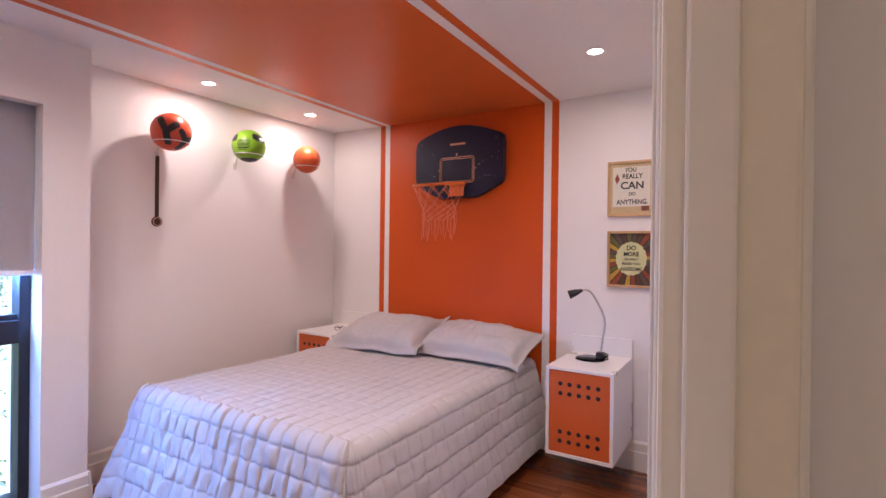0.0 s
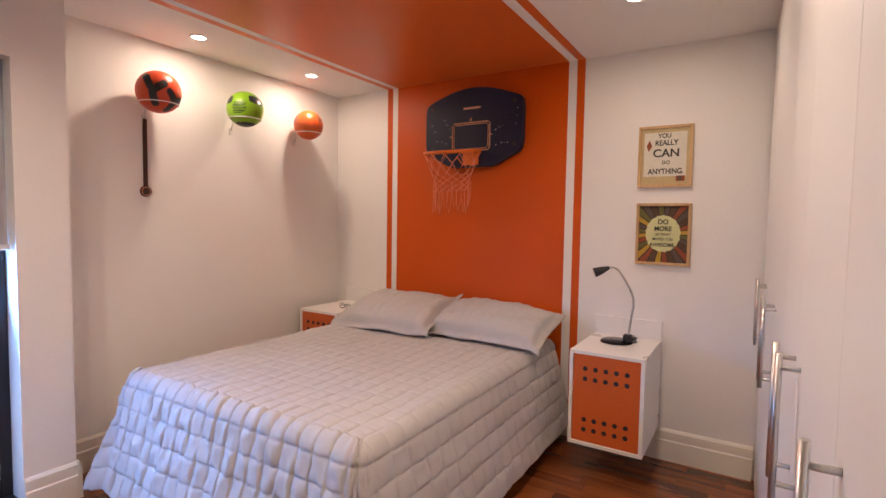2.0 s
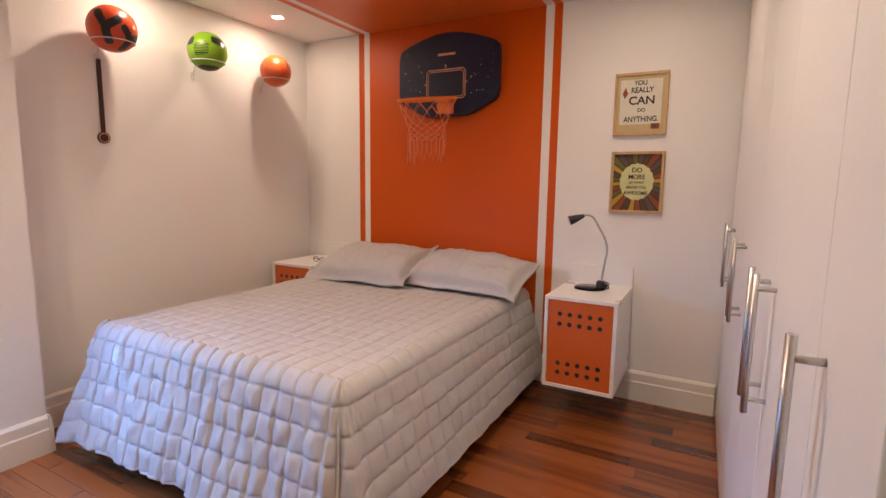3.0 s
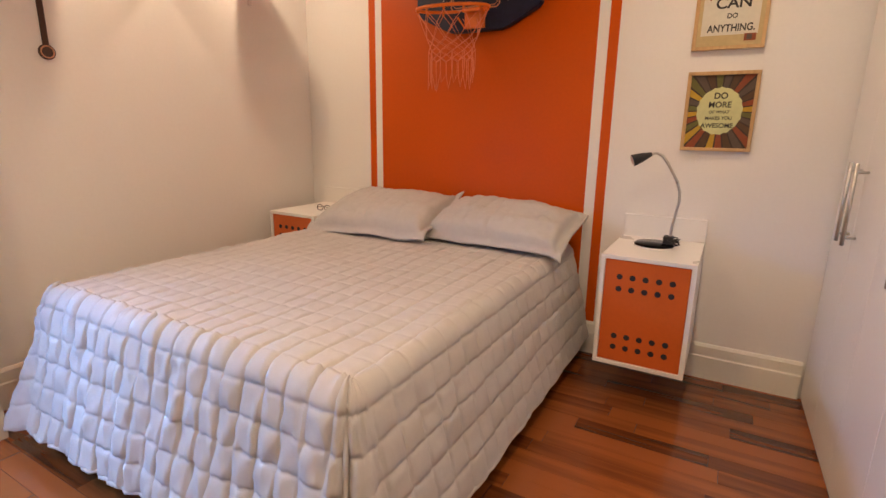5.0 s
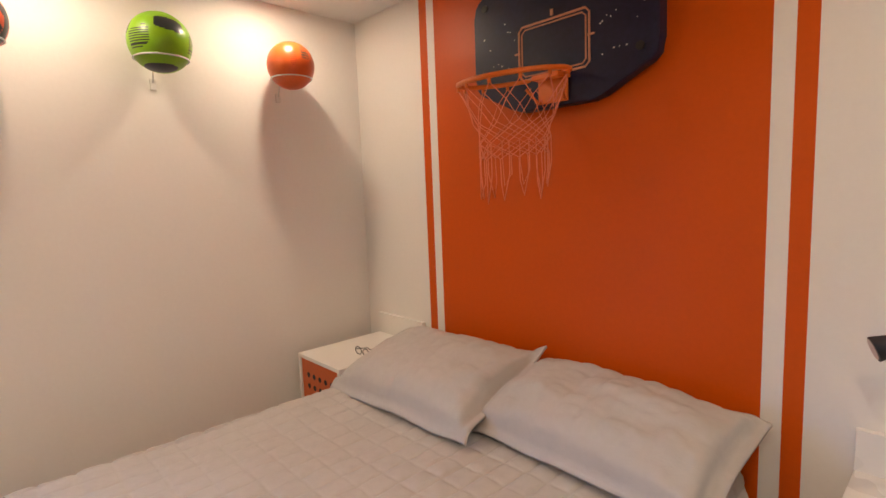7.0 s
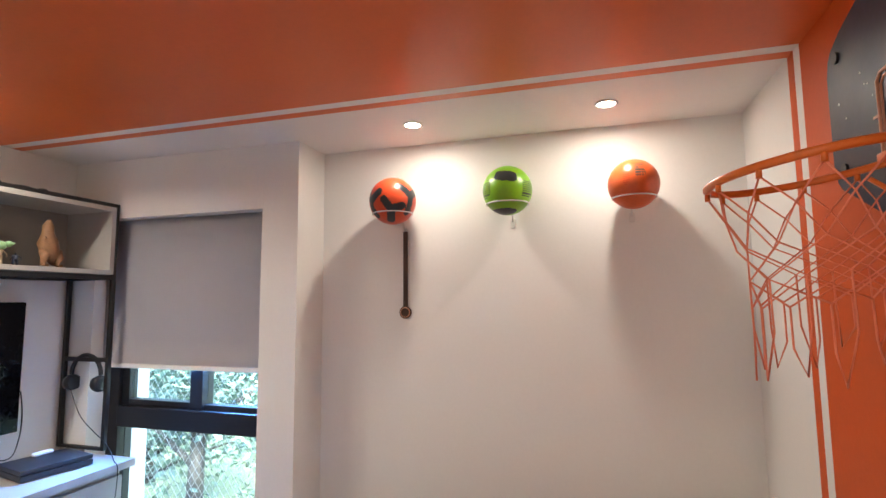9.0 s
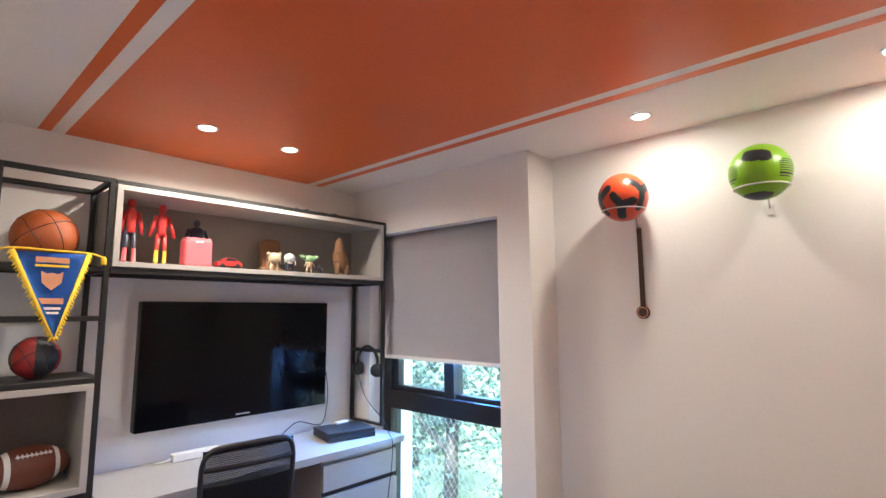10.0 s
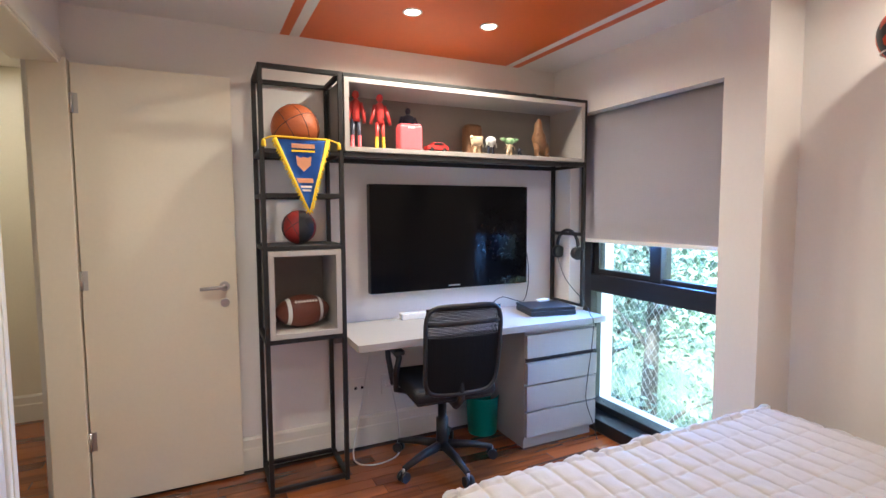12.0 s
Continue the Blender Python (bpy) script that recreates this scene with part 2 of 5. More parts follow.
def letters(text, size, mat, parent, m, name="lettering", width=0.0):
    cu = bpy.data.curves.new("letters", "FONT")
    cu.body, cu.size, cu.align_x, cu.align_y, cu.extrude = text, size, "CENTER", "CENTER", 0.0006
    cu.offset = 0.022 * size
    tmp = new("letters", cu)
    bpy.context.view_layer.update()
    me = bpy.data.meshes.new_from_object(tmp.evaluated_get(bpy.context.evaluated_depsgraph_get()))
    bpy.data.objects.remove(tmp)
    bpy.data.curves.remove(cu)
    me.transform(m)
    me.materials.clear()
    me.materials.append(mat)
    ob = new(name, me)
    ob.parent = parent
    ob.matrix_parent_inverse = parent.matrix_basis.inverted()
    return ob


# ---- room shell ----
STRIPES = [-0.15, 0.522, 0.572, 0.62, 1.945, 1.998, 2.048, 3.9]
STRIPES_DESK = [-0.15, 0.55, 0.60, 0.65, 1.975, 2.028, 2.078, 3.9]
KINDS = [0, 1, 0, 1, 0, 1, 0]


def striped(name, y0, y1, z0, z1, mats, label, category, far=STRIPES):
    """A slab along x whose paint changes at the stripes; far: where the stripes lie at y0."""
    sb = bmesh.new()
    cols = [[sb.verts.new((x0 if y == y0 else x, y, z)) for y, z in ((y0, z0), (y1, z0), (y1, z1), (y0, z1))] for x, x0 in zip(STRIPES, far)]
    for i in range(len(cols) - 1):
        for k in range(4):
            f = sb.faces.new((cols[i][k], cols[i][(k + 1) % 4], cols[i + 1][(k + 1) % 4], cols[i + 1][k]))
            f.material_index = KINDS[i]
    sb.faces.new(cols[0][::-1])
    sb.faces.new(cols[-1])
    bmesh.ops.recalc_face_normals(sb, faces=sb.faces)
    return structure(name, sb, mats, label, category)


striped("wall_head", 0.0, 0.15, 0.0, H, [M_WALL, M_ORANGE], "white wall with a broad orange painted band and thin stripes", "wall")
striped("ceiling", -L, 0.0, H, H + 0.1, [M_CEIL, M_ORANGE_C], "white ceiling with a broad orange painted band and thin stripes", "ceiling", STRIPES_DESK)
structure("wall_balls", box(-0.15, 0.0, -2.03, 0.0, 0, H), M_WALL, "white painted wall behind the displayed footballs", "wall")
bm = bmesh.new()
add_box(bm, -0.15, 0.25, -2.235, -2.03, 0, H)
add_box(bm, -0.15, 0.25, -3.5, -3.32, 0, H)
add_box(bm, -0.15, 0.25, -3.32, -2.235, 2.03, H)
add_box(bm, -0.15, 0.25, -3.32, -2.235, -0.1, 0.06)
structure("wall_window", bm, M_WALL, "white painted wall projecting around the window", "wall")
structure("wall_desk", box(-0.15, 3.19, -L - 0.15, -L, 0, H), M_WALL, "white painted wall behind the desk", "wall")
bm = bmesh.new()
add_box(bm, 3.04, 3.19, -3.5, -3.43, 2.101, H)
add_box(bm, 3.09, 3.19, -2.70, -2.625, 0, H)
add_box(bm, 3.04, 3.19, -3.43, -2.70, 2.10, H)
structure("wall_door", bm, M_WALL, "white painted wall with the doorway", "wall")
structure("wall_closet", box(3.62, 3.75, -2.625, 0, 0, H), M_WALL, "plain wall behind the wardrobe", "wall")
structure("wall_closet_end", box(3.19, 4.45, -2.615, -2.5, 0, H), M_WALL, "plain corridor wall", "wall")
structure("wall_corridor_far", box(4.45, 4.6, -5.0, -2.5, 0, H), M_DOOR, "cream corridor wall", "wall")
structure("wall_corridor_end", box(3.04, 4.45, -5.0, -4.85, 0, H), M_DOOR, "cream corridor end wall", "wall")
structure("wall_corridor_side", box(3.04, 3.19, -4.85, -3.65, 0, H), M_DOOR, "cream corridor wall", "wall")
structure("ceiling_corridor", box(3.04, 4.6, -5.0, -L, H, H + 0.1), M_CEIL, "white corridor ceiling", "ceiling")
structure("ceiling_corridor_lobby", box(3.9, 4.6, -L, -2.5, H, H + 0.1), M_CEIL, "white corridor ceiling", "ceiling")


def skirting(name, p, q, n):
    """A stepped skirting board from p to q, with n pointing into the room."""
    sk = bmesh.new()
    prof = [(0, 0), (0.018, 0), (0.018, 0.115), (0.014, 0.122), (0.014, 0.168), (0.006, 0.182), (0, 0.182)]
    p, q, n = Vector((*p, 0)), Vector((*q, 0)), Vector((*n, 0))
    rows = [[sk.verts.new(o + n * (a + 0.0005) + Vector((0, 0, z))) for a, z in prof] for o in (p, q)]
    for k in range(len(prof)):
        sk.faces.new((rows[0][k], rows[0][(k + 1) % len(prof)], rows[1][(k + 1) % len(prof)], rows[1][k]))
    sk.faces.new(rows[0][::-1])
    sk.faces.new(rows[1])
    bmesh.ops.recalc_face_normals(sk, faces=sk.faces)
    return structure(name, sk, M_TRIM, "cream stepped skirting board", "skirting board")


skirting("baseboard_head", (0.02, 0), (3.01, 0), (0, -1))
skirting("baseboard_balls", (0, -2.03), (0, -0.02), (1, 0))
skirting("baseboard_step", (0.0, -2.03), (0.268, -2.03), (0, 1))
skirting("baseboard_window", (0.25, -2.235), (0.25, -2.03), (1, 0))
skirting("baseboard_desk", (0.3, -L), (3.03, -L), (0, 1))
skirting("baseboard_corridor", (3.2, -4.85), (4.44, -4.85), (0, 1))
skirting("baseboard_corridor_far", (4.45, -4.83), (4.45, -2.64), (-1, 0))

# ---- window ----
win = tagged(thing("window_1", (0.08, -2.795, 0.06), "tall black aluminium window with a fixed lower pane", "window"), kind="structure")
part("window_frame", box(0.03, 0.13, -3.32, -3.24, 0.06, 2.03, bevel=0.004), M_ALU, win)
part("window_frame", box(0.03, 0.13, -2.28, -2.235, 0.06, 2.03, bevel=0.004), M_ALU, win)
part("window_frame", box(0.03, 0.13, -3.24, -2.28, 0.06, 0.12, bevel=0.004), M_ALU, win)
part("window_frame", box(0.03, 0.13, -3.24, -2.28, 1.97, 2.03, bevel=0.004), M_ALU, win)
part("transom", box(0.02, 0.14, -3.24, -2.28, 0.872, 0.985, bevel=0.005), M_ALU, win)
part("mullion", box(0.035, 0.125, -2.755, -2.675, 0.985, 1.97, bevel=0.004), M_ALU, win)
part("sash", box(0.05, 0.11, -3.24, -3.19, 0.985, 1.97, bevel=0.004), M_ALU, win)
part("sash", box(0.05, 0.11, -3.19, -2.755, 0.985, 1.02, bevel=0.004), M_ALU, win)
part("sash", box(0.05, 0.11, -2.675, -2.28, 0.985, 1.012, bevel=0.004), M_ALU, win)
part("window_sill", box(0.131, 0.252, -3.318, -2.237, 0.0605, 0.078, bevel=0.002), M_ALU, win, "black sill")
part("sill_apron", box(0.2522, 0.257, -3.318, -2.237, 0.0005, 0.0775, bevel=0.001), M_ALU, win, "black sill front")
M_GLASS = bpy.data.materials.new("window_glass")
M_GLASS.use_nodes = True
gb = M_GLASS.node_tree.nodes["Principled BSDF"]
gb.inputs["Transmission Weight"].default_value, gb.inputs["Roughness"].default_value, gb.inputs["IOR"].default_value = 1.0, 0.0, 1.45
gb.inputs["Base Color"].default_value = (0.93, 0.98, 0.97, 1)
for y0, y1, z0, z1 in ((-3.24, -2.28, 0.12, 0.872), (-3.19, -2.755, 1.02, 1.97), (-2.675, -2.28, 1.012, 1.97)):
    pane = part("pane", box(0.075, 0.081, y0, y1, z0, z1), M_GLASS, win)
    pane.visible_shadow = False
blind = thing("roller_blind", (0.17, -2.795, 2.03), "grey fabric roller blind drawn halfway down the window", "blind")
bm = bmesh.new()
n = 24
rows = [[bm.verts.new((0.178 + 0.0025 * math.sin(j * 0.7) * i / 6 + dx, -3.315 + 1.075 * j / n, 2.028 - 0.80 * i / 6)) for j in range(n + 1)] for i in range(7) for dx in (0,)]
for i in range(6):
    for j in range(n):
        f = bm.faces.new((rows[i][j], rows[i][j + 1], rows[i + 1][j + 1], rows[i + 1][j]))
        f.smooth = True
bmesh.ops.solidify(bm, geom=bm.faces[:], thickness=0.0015)
part("fabric", bm, M_BLIND, blind)
# unseen sheet added behind the fabric to block the outdoor light
part("light_block", box(0.1705, 0.1735, -3.3145, -2.2405, 1.229, 2.0275), M_WARD, blind, "unseen white sheet added to stop light behind the blind")
part("bottom_bar", box(0.168, 0.188, -3.315, -2.2355, 1.203, 1.228, bevel=0.004), M_WHITE, blind, "white bottom bar")

# ---- door ----
frm = tagged(thing("door_1", (3.1, -3.07, 0), "cream door lining and casing around the open doorway", "door frame"), kind="structure")
part("lining", box(3.006, 3.15, -3.495, -3.405, 0, 2.10, bevel=0.004), M_DOOR, frm)
part("lining", box(3.08, 3.20, -2.728, -2.70, 0, 2.10, bevel=0.006), M_DOOR, frm)
part("lining", box(3.03, 3.20, -3.405, -2.728, 2.07, 2.10, bevel=0.004), M_DOOR, frm)
part("casing", box(3.074, 3.09, -2.715, -2.645, 0, 2.15, bevel=0.007, seg=3), M_TRIM, frm)
part("casing_bead", box(3.068, 3.0745, -2.70, -2.665, 0, 2.145, bevel=0.003, seg=3), M_TRIM, frm)
part("casing", box(3.19, 3.208, -2.715, -2.645, 0, 2.15, bevel=0.007, seg=3), M_TRIM, frm)
part("casing", box(3.022, 3.04, -3.495, -2.715, 2.08, 2.15, bevel=0.007, seg=3), M_TRIM, frm)
part("stop", box(3.105, 3.15, -2.743, -2.728, 0, 2.07, bevel=0.004), M_TRIM, frm)
leaf = thing("interior_door", (3.03, -3.445, 0), "cream lacquered flush door standing open against the wall", "door")
part("door_leaf", box(2.335, 3.0, -3.465, -3.43, 0.012, 2.085, bevel=0.002), M_DOOR, leaf)
for hz in (0.28, 1.05, 1.86):
    hg = part("hinge", tube([(3.000, -3.424, hz), (3.000, -3.424, hz + 0.09)], 0.007, 10), M_STEEL, leaf, "steel hinge")
    part("hinge_plate", box(2.975, 2.998, -3.4305, -3.4285, hz, hz + 0.09), M_STEEL, leaf)
hd = part("handle", tube([(2.395, -3.43, 1.03), (2.395, -3.385, 1.03), (2.405, -3.378, 1.03), (2.51, -3.378, 1.028)], 0.009, 10), M_STEEL, leaf, "steel lever handle")
part("rosette", tube([(2.395, -3.43, 1.03), (2.395, -3.422, 1.03)], 0.025, 20), M_STEEL, leaf)
part("key_plate", tube([(2.395, -3.43, 0.945), (2.395, -3.423, 0.945)], 0.022, 20), M_STEEL, leaf)
part("strike", box(2.332, 2.336, -3.46, -3.436, 0.95, 1.09), M_STEEL, leaf)

# ---- downlights ----
M_BULB = glow("lamp_glow", (1.0, 0.88, 0.70), 1.2)
first = None
# fixtures for all spots, the unseen added one by the door included
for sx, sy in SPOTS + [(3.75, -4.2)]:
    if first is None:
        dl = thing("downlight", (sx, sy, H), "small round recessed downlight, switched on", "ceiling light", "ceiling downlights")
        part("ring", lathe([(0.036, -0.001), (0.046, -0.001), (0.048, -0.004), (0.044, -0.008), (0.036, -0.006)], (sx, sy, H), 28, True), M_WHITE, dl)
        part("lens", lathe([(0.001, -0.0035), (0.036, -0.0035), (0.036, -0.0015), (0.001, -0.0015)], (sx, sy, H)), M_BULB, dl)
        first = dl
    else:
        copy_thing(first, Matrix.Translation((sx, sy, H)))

# ---- wardrobe ----
ward = thing("wardrobe", (3.045, -1.30, 0), "white laminate built-in wardrobe with steel bar handles", "wardrobe")
part("carcass", box(3.065, 3.60, -2.60, -0.02, 0.0, H - 0.003), M_WARD, ward)
seams = [-0.02, -0.36, -0.71, -1.06, -1.46, -1.86, -2.33, -2.595]
HANDLES = {0: -0.31, 1: -0.41, 2: -1.01, 3: -1.11, 4: -1.81, 5: -1.91, 6: -2.38}
for i, (a, b) in enumerate(zip(seams, seams[1:])):
    d = part("door", box(3.045, 3.063, b + 0.0015, a - 0.0015, 0.02, H - 0.02, bevel=0.0015), M_WARD, ward)
    hy = HANDLES[i]
    part("handle", tube([(3.008, hy, 0.815), (3.008, hy, 1.112)], 0.0068, 14), M_STEEL, d, "brushed steel bar handle")
    for hz in (0.845, 1.082):
        part("standoff", tube([(3.008, hy, hz), (3.045, hy, hz)], 0.0052, 10), M_STEEL, d)
part("plinth", box(3.052, 3.064, -2.595, -0.02, 0.0, 0.018), M_WARD, ward)
ward.matrix_basis = ward.matrix_basis @ Matrix.Rotation(0.02, 4, "Z")


# ---- nightstands ----
def nightstand(x0, x1, label):
    y0, z0, z1, t = -0.51, 0.19, 0.693, 0.018
    ns = thing("nightstand", ((x0 + x1) / 2, -0.2, z0), label, "nightstand", "nightstands")
    part("top", box(x0, x1, y0, -0.002, z1 - t, z1, bevel=0.0015), M_WHITE, ns)
    part("bottom", box(x0, x1, y0, -0.002, z0, z0 + t, bevel=0.0015), M_WHITE, ns)
    part("side", box(x0, x0 + t, y0, -0.002, z0 + t, z1 - t), M_WHITE, ns)
    part("side", box(x1 - t, x1, y0, -0.002, z0 + t, z1 - t), M_WHITE, ns)
    part("back_ledge", box(x0, x1, -0.022, -0.002, z1, z1 + 0.11, bevel=0.0015), M_WHITE, ns)
    d = part("door", box(x0 + t + 0.002, x1 - t - 0.002, y0 + 0.006, y0 + 0.022, z0 + t + 0.002, z1 - t - 0.002, bevel=0.001), M_ORLAM, ns, "orange door with rows of round holes")
    w = x1 - x0
    for row in (0.086, 0.138, 0.356, 0.410):
        for c in range(5):
            hx = x0 + w * (0.5 + (c - 2) * 0.140)
            hz = z0 + row
            # a dark disc on the closed door face stands in for a hole's shade
            part("hole_shade", tube([(hx, y0 + 0.0062, hz), (hx, y0 + 0.0045, hz)], 0.0125, 18), M_SHADE_BLACK, d)
    return ns


nightstand(2.163, 2.54, "white wall-mounted nightstand with a perforated orange door")
nightstand(0.11, 0.48, "white wall-mounted nightstand beside the pillows, perforated orange door")

# ---- bed ----
BX0, BX1, BY0, BY1, BZ = 0.47, 1.865, -1.83, -0.03, 0.612
bed = thing("bed", ((BX0 + BX1) / 2, -0.98, 0), "double bed base and mattress under a quilted bedspread", "bed")
part("base", box(BX0 + 0.02, BX1 - 0.02, BY0 + 0.02, BY1, 0.10, 0.34, bevel=0.02), M_SHEET, bed)
part("mattress", box(BX0 + 0.01, BX1 - 0.01, BY0 + 0.01, BY1, 0.345, BZ - 0.03, bevel=0.05, seg=4), M_SHEET, bed)
for lx in (BX0 + 0.1, BX1 - 0.1):
    for ly in (BY0 + 0.12, BY1 - 0.15):
        part("leg", lathe([(0.022, 0), (0.026, 0.01), (0.03, 0.101)], (lx, ly, 0), 16), M_PLAST, bed)


sc = bmesh.new()
rows_c = []
for i in range(15):
    row_c = []
    for j in range(13):
        u, v = i / 14, j / 12
        row_c.append(sc.verts.new((BX0 - 0.06 + 0.26 * u + 0.02 * noise.noise(Vector((u * 4, v * 5, 1))), BY0 - 0.05 - 0.05 * math.sin(v * 3) + 0.035 * noise.noise(Vector((u * 5, v * 4, 4))), 0.24 - 0.225 * v + 0.03 * v * (1 - v) * noise.noise(Vector((u * 6, v * 6, 8))))))
    rows_c.append(row_c)
for i in range(14):
    for j in range(12):
        sc.faces.new((rows_c[i][j], rows_c[i + 1][j], rows_c[i + 1][j + 1], rows_c[i][j + 1])).smooth = True
bmesh.ops.solidify(sc, geom=sc.faces[:], thickness=0.004)
part("sheet_corner", sc, M_SHEET, bed, "crumpled white sheet corner hanging below the spread")


def puff(a, b, across=0.5):
    """Quilting: flat cushions between sharp stitched lines at whole numbers; across: how deep the second set of lines is."""
    u, v = abs(a - round(a)), abs(b - round(b))
    return 0.0110 * (1 - math.exp(-u / 0.055)) * (1 - across * math.exp(-v / 0.055))


WARP = (0.0, 0.05, 0.16, 0.32, 0.5, 0.68, 0.84, 0.95)


def cell(k):
    """The place of the k-th line of a grid with eight lines a cushion, drawn together at the stitches."""
    return k // 8 + WARP[k % 8]


def bedspread():
    R, DROP = 0.058, 0.50
    cw, ch = 0.075, 0.105
    sp = bmesh.new()
    NC, NR, SUB = 18, 19, 8
    nx, ny = NC * SUB, NR * SUB
    wx, wy = BX1 - BX0, BY1 - BY0
    top = []
    for j in range(ny + 1):
        row = []
        for i in range(nx + 1):
            x, y = BX0 + wx * cell(i) / NC, BY1 - wy * cell(j) / NR
            z = BZ + 0.75 * puff(cell(i), cell(j), 0.5) + 0.012 * noise.noise(Vector((x * 2.2, y * 2.2, 3))) + 0.0035 * noise.noise(Vector((x * 16, y * 7, 7))) + 0.004 * noise.noise(Vector((x * 40, y * 22, 2))) + 0.002 * noise.noise(Vector((x * 22, y * 70, 5)))
            row.append(sp.verts.new((x, y, z)))
        top.append(row)
    for j in range(ny):
        for i in range(nx):
            sp.faces.new((top[j][i], top[j + 1][i], top[j + 1][i + 1], top[j][i + 1]))
    # the border of the top, from the head round the foot and back, with the way out at each point
    border = [(top[j][0], Vector((-1, 0, 0))) for j in range(ny)]
    border += [(top[ny][0], None)] + [(top[ny][i], Vector((0, -1, 0))) for i in range(1, nx)] + [(top[ny][nx], None)]
    border += [(top[j][nx], Vector((1, 0, 0))) for j in range(ny - 1, -1, -1)]
    seq, run = [], 0.0
    arc = 24
    for k, (v, out) in enumerate(border):
        if out is None:
            a0 = math.pi if v.co.x < (BX0 + BX1) / 2 else 1.5 * math.pi
            for m in range(arc + 1):
                an = a0 + 0.5 * math.pi * m / arc
                seq.append((v, Vector((math.cos(an), math.sin(an), 0)), run, m / arc))
                run += 0.6 / arc
        else:
            seq.append((v, out, run, None))
            run += 0.0115
    nt = 48
    cols = []
    for rank, (v, out, s, corner) in enumerate(seq):
        col = [v]
        head = min(1.0, max(0.0, (BY1 - v.co.y) / 0.25))
        for m in range(1, nt + 1):
            d = DROP * 1.12 * cell(m) / 6
            if d < R * 1.57:
                an = d / R
                o, dz, up = R * math.sin(an), -R * (1 - math.cos(an)), math.cos(an)
            else:
                dd = d - R * 1.57
                o, dz, up = R + dd * 0.26, -R - dd * 0.955, 0.0
            low = max(0.0, d - R) / DROP
            side = 1.0 if abs(out.y) > 0.7 else 0.35
            wave = low * side * (0.005 * math.sin(s * 21 + 1.3 * math.sin(s * 4)) + 0.03 * noise.noise(Vector((s * 3, d * 2, 1))))
            if corner is not None:
                bulge = math.sin(math.pi * corner)
                wave += low * (0.045 * bulge * math.cos(corner * math.pi * 3) + 0.02 * bulge)
                dz -= 0.03 * low * bulge
            foot = 1.0 if abs(out.y) > 0.7 else 0.0
            q = (1.5 * puff(cell(rank), cell(m), 0.45) if foot else 0.8 * puff(cell(rank), cell(m), 0.85)) + 0.006 * noise.noise(Vector((s * 9, d * 9, 5))) + (0.012 * noise.noise(Vector((s * 34, d * 11, 6))) + 0.009 * noise.noise(Vector((s * 75, d * 24, 2))) if foot else 0.005 * noise.noise(Vector((s * 25, d * 25, 6))) + 0.004 * noise.noise(Vector((s * 60, d * 45, 3))))
            if out.x > 0.5:
                o *= 0.92
            elif out.x < -0.5:
                o *= 0.55
            p = Vector((v.co.x, v.co.y, BZ)) + out * (o + wave * 1.0 + q * (1 - up)) + Vector((0, 0, dz + q * up))
            p.z = max(p.z, 0.03)
            col.append(sp.verts.new(p))
        cols.append(col)
    for c0, c1 in zip(cols, cols[1:]):
        for m in range(nt):
            if c0[m] is c1[m]:
                sp.faces.new((c0[m], c0[m + 1], c1[m + 1]))
            else:
                sp.faces.new((c0[m], c0[m + 1], c1[m + 1], c1[m]))
    hem = [c[-1].co.copy() for c in cols[::3]]
    turned = [k for k, q in enumerate(seq) if q[3] is not None and q[0].co.x > (BX0 + BX1) / 2]
    fold = [cols[turned[len(turned) // 3]][m].co + 0.005 * seq[turned[len(turned) // 3]][1] for m in range(5, nt + 1)]
    bmesh.ops.recalc_face_normals(sp, faces=sp.faces)
    ob = part("bedspread", sp, M_QUILT, smooth=True)
    part("hem", tube(hem, 0.007, 6), M_QUILT, ob, "narrow bound hem")
    part("corner_fold", tube(fold, 0.007, 6), M_QUILT, ob, "bound edge of the folded corner")
    tagged(ob, "light grey quilted cotton bedspread draped over the bed", "bedspread")
    so = ob.modifiers.new("thickness", "SOLIDIFY")
    so.thickness, so.offset = 0.008, -1
    return ob


bedspread()


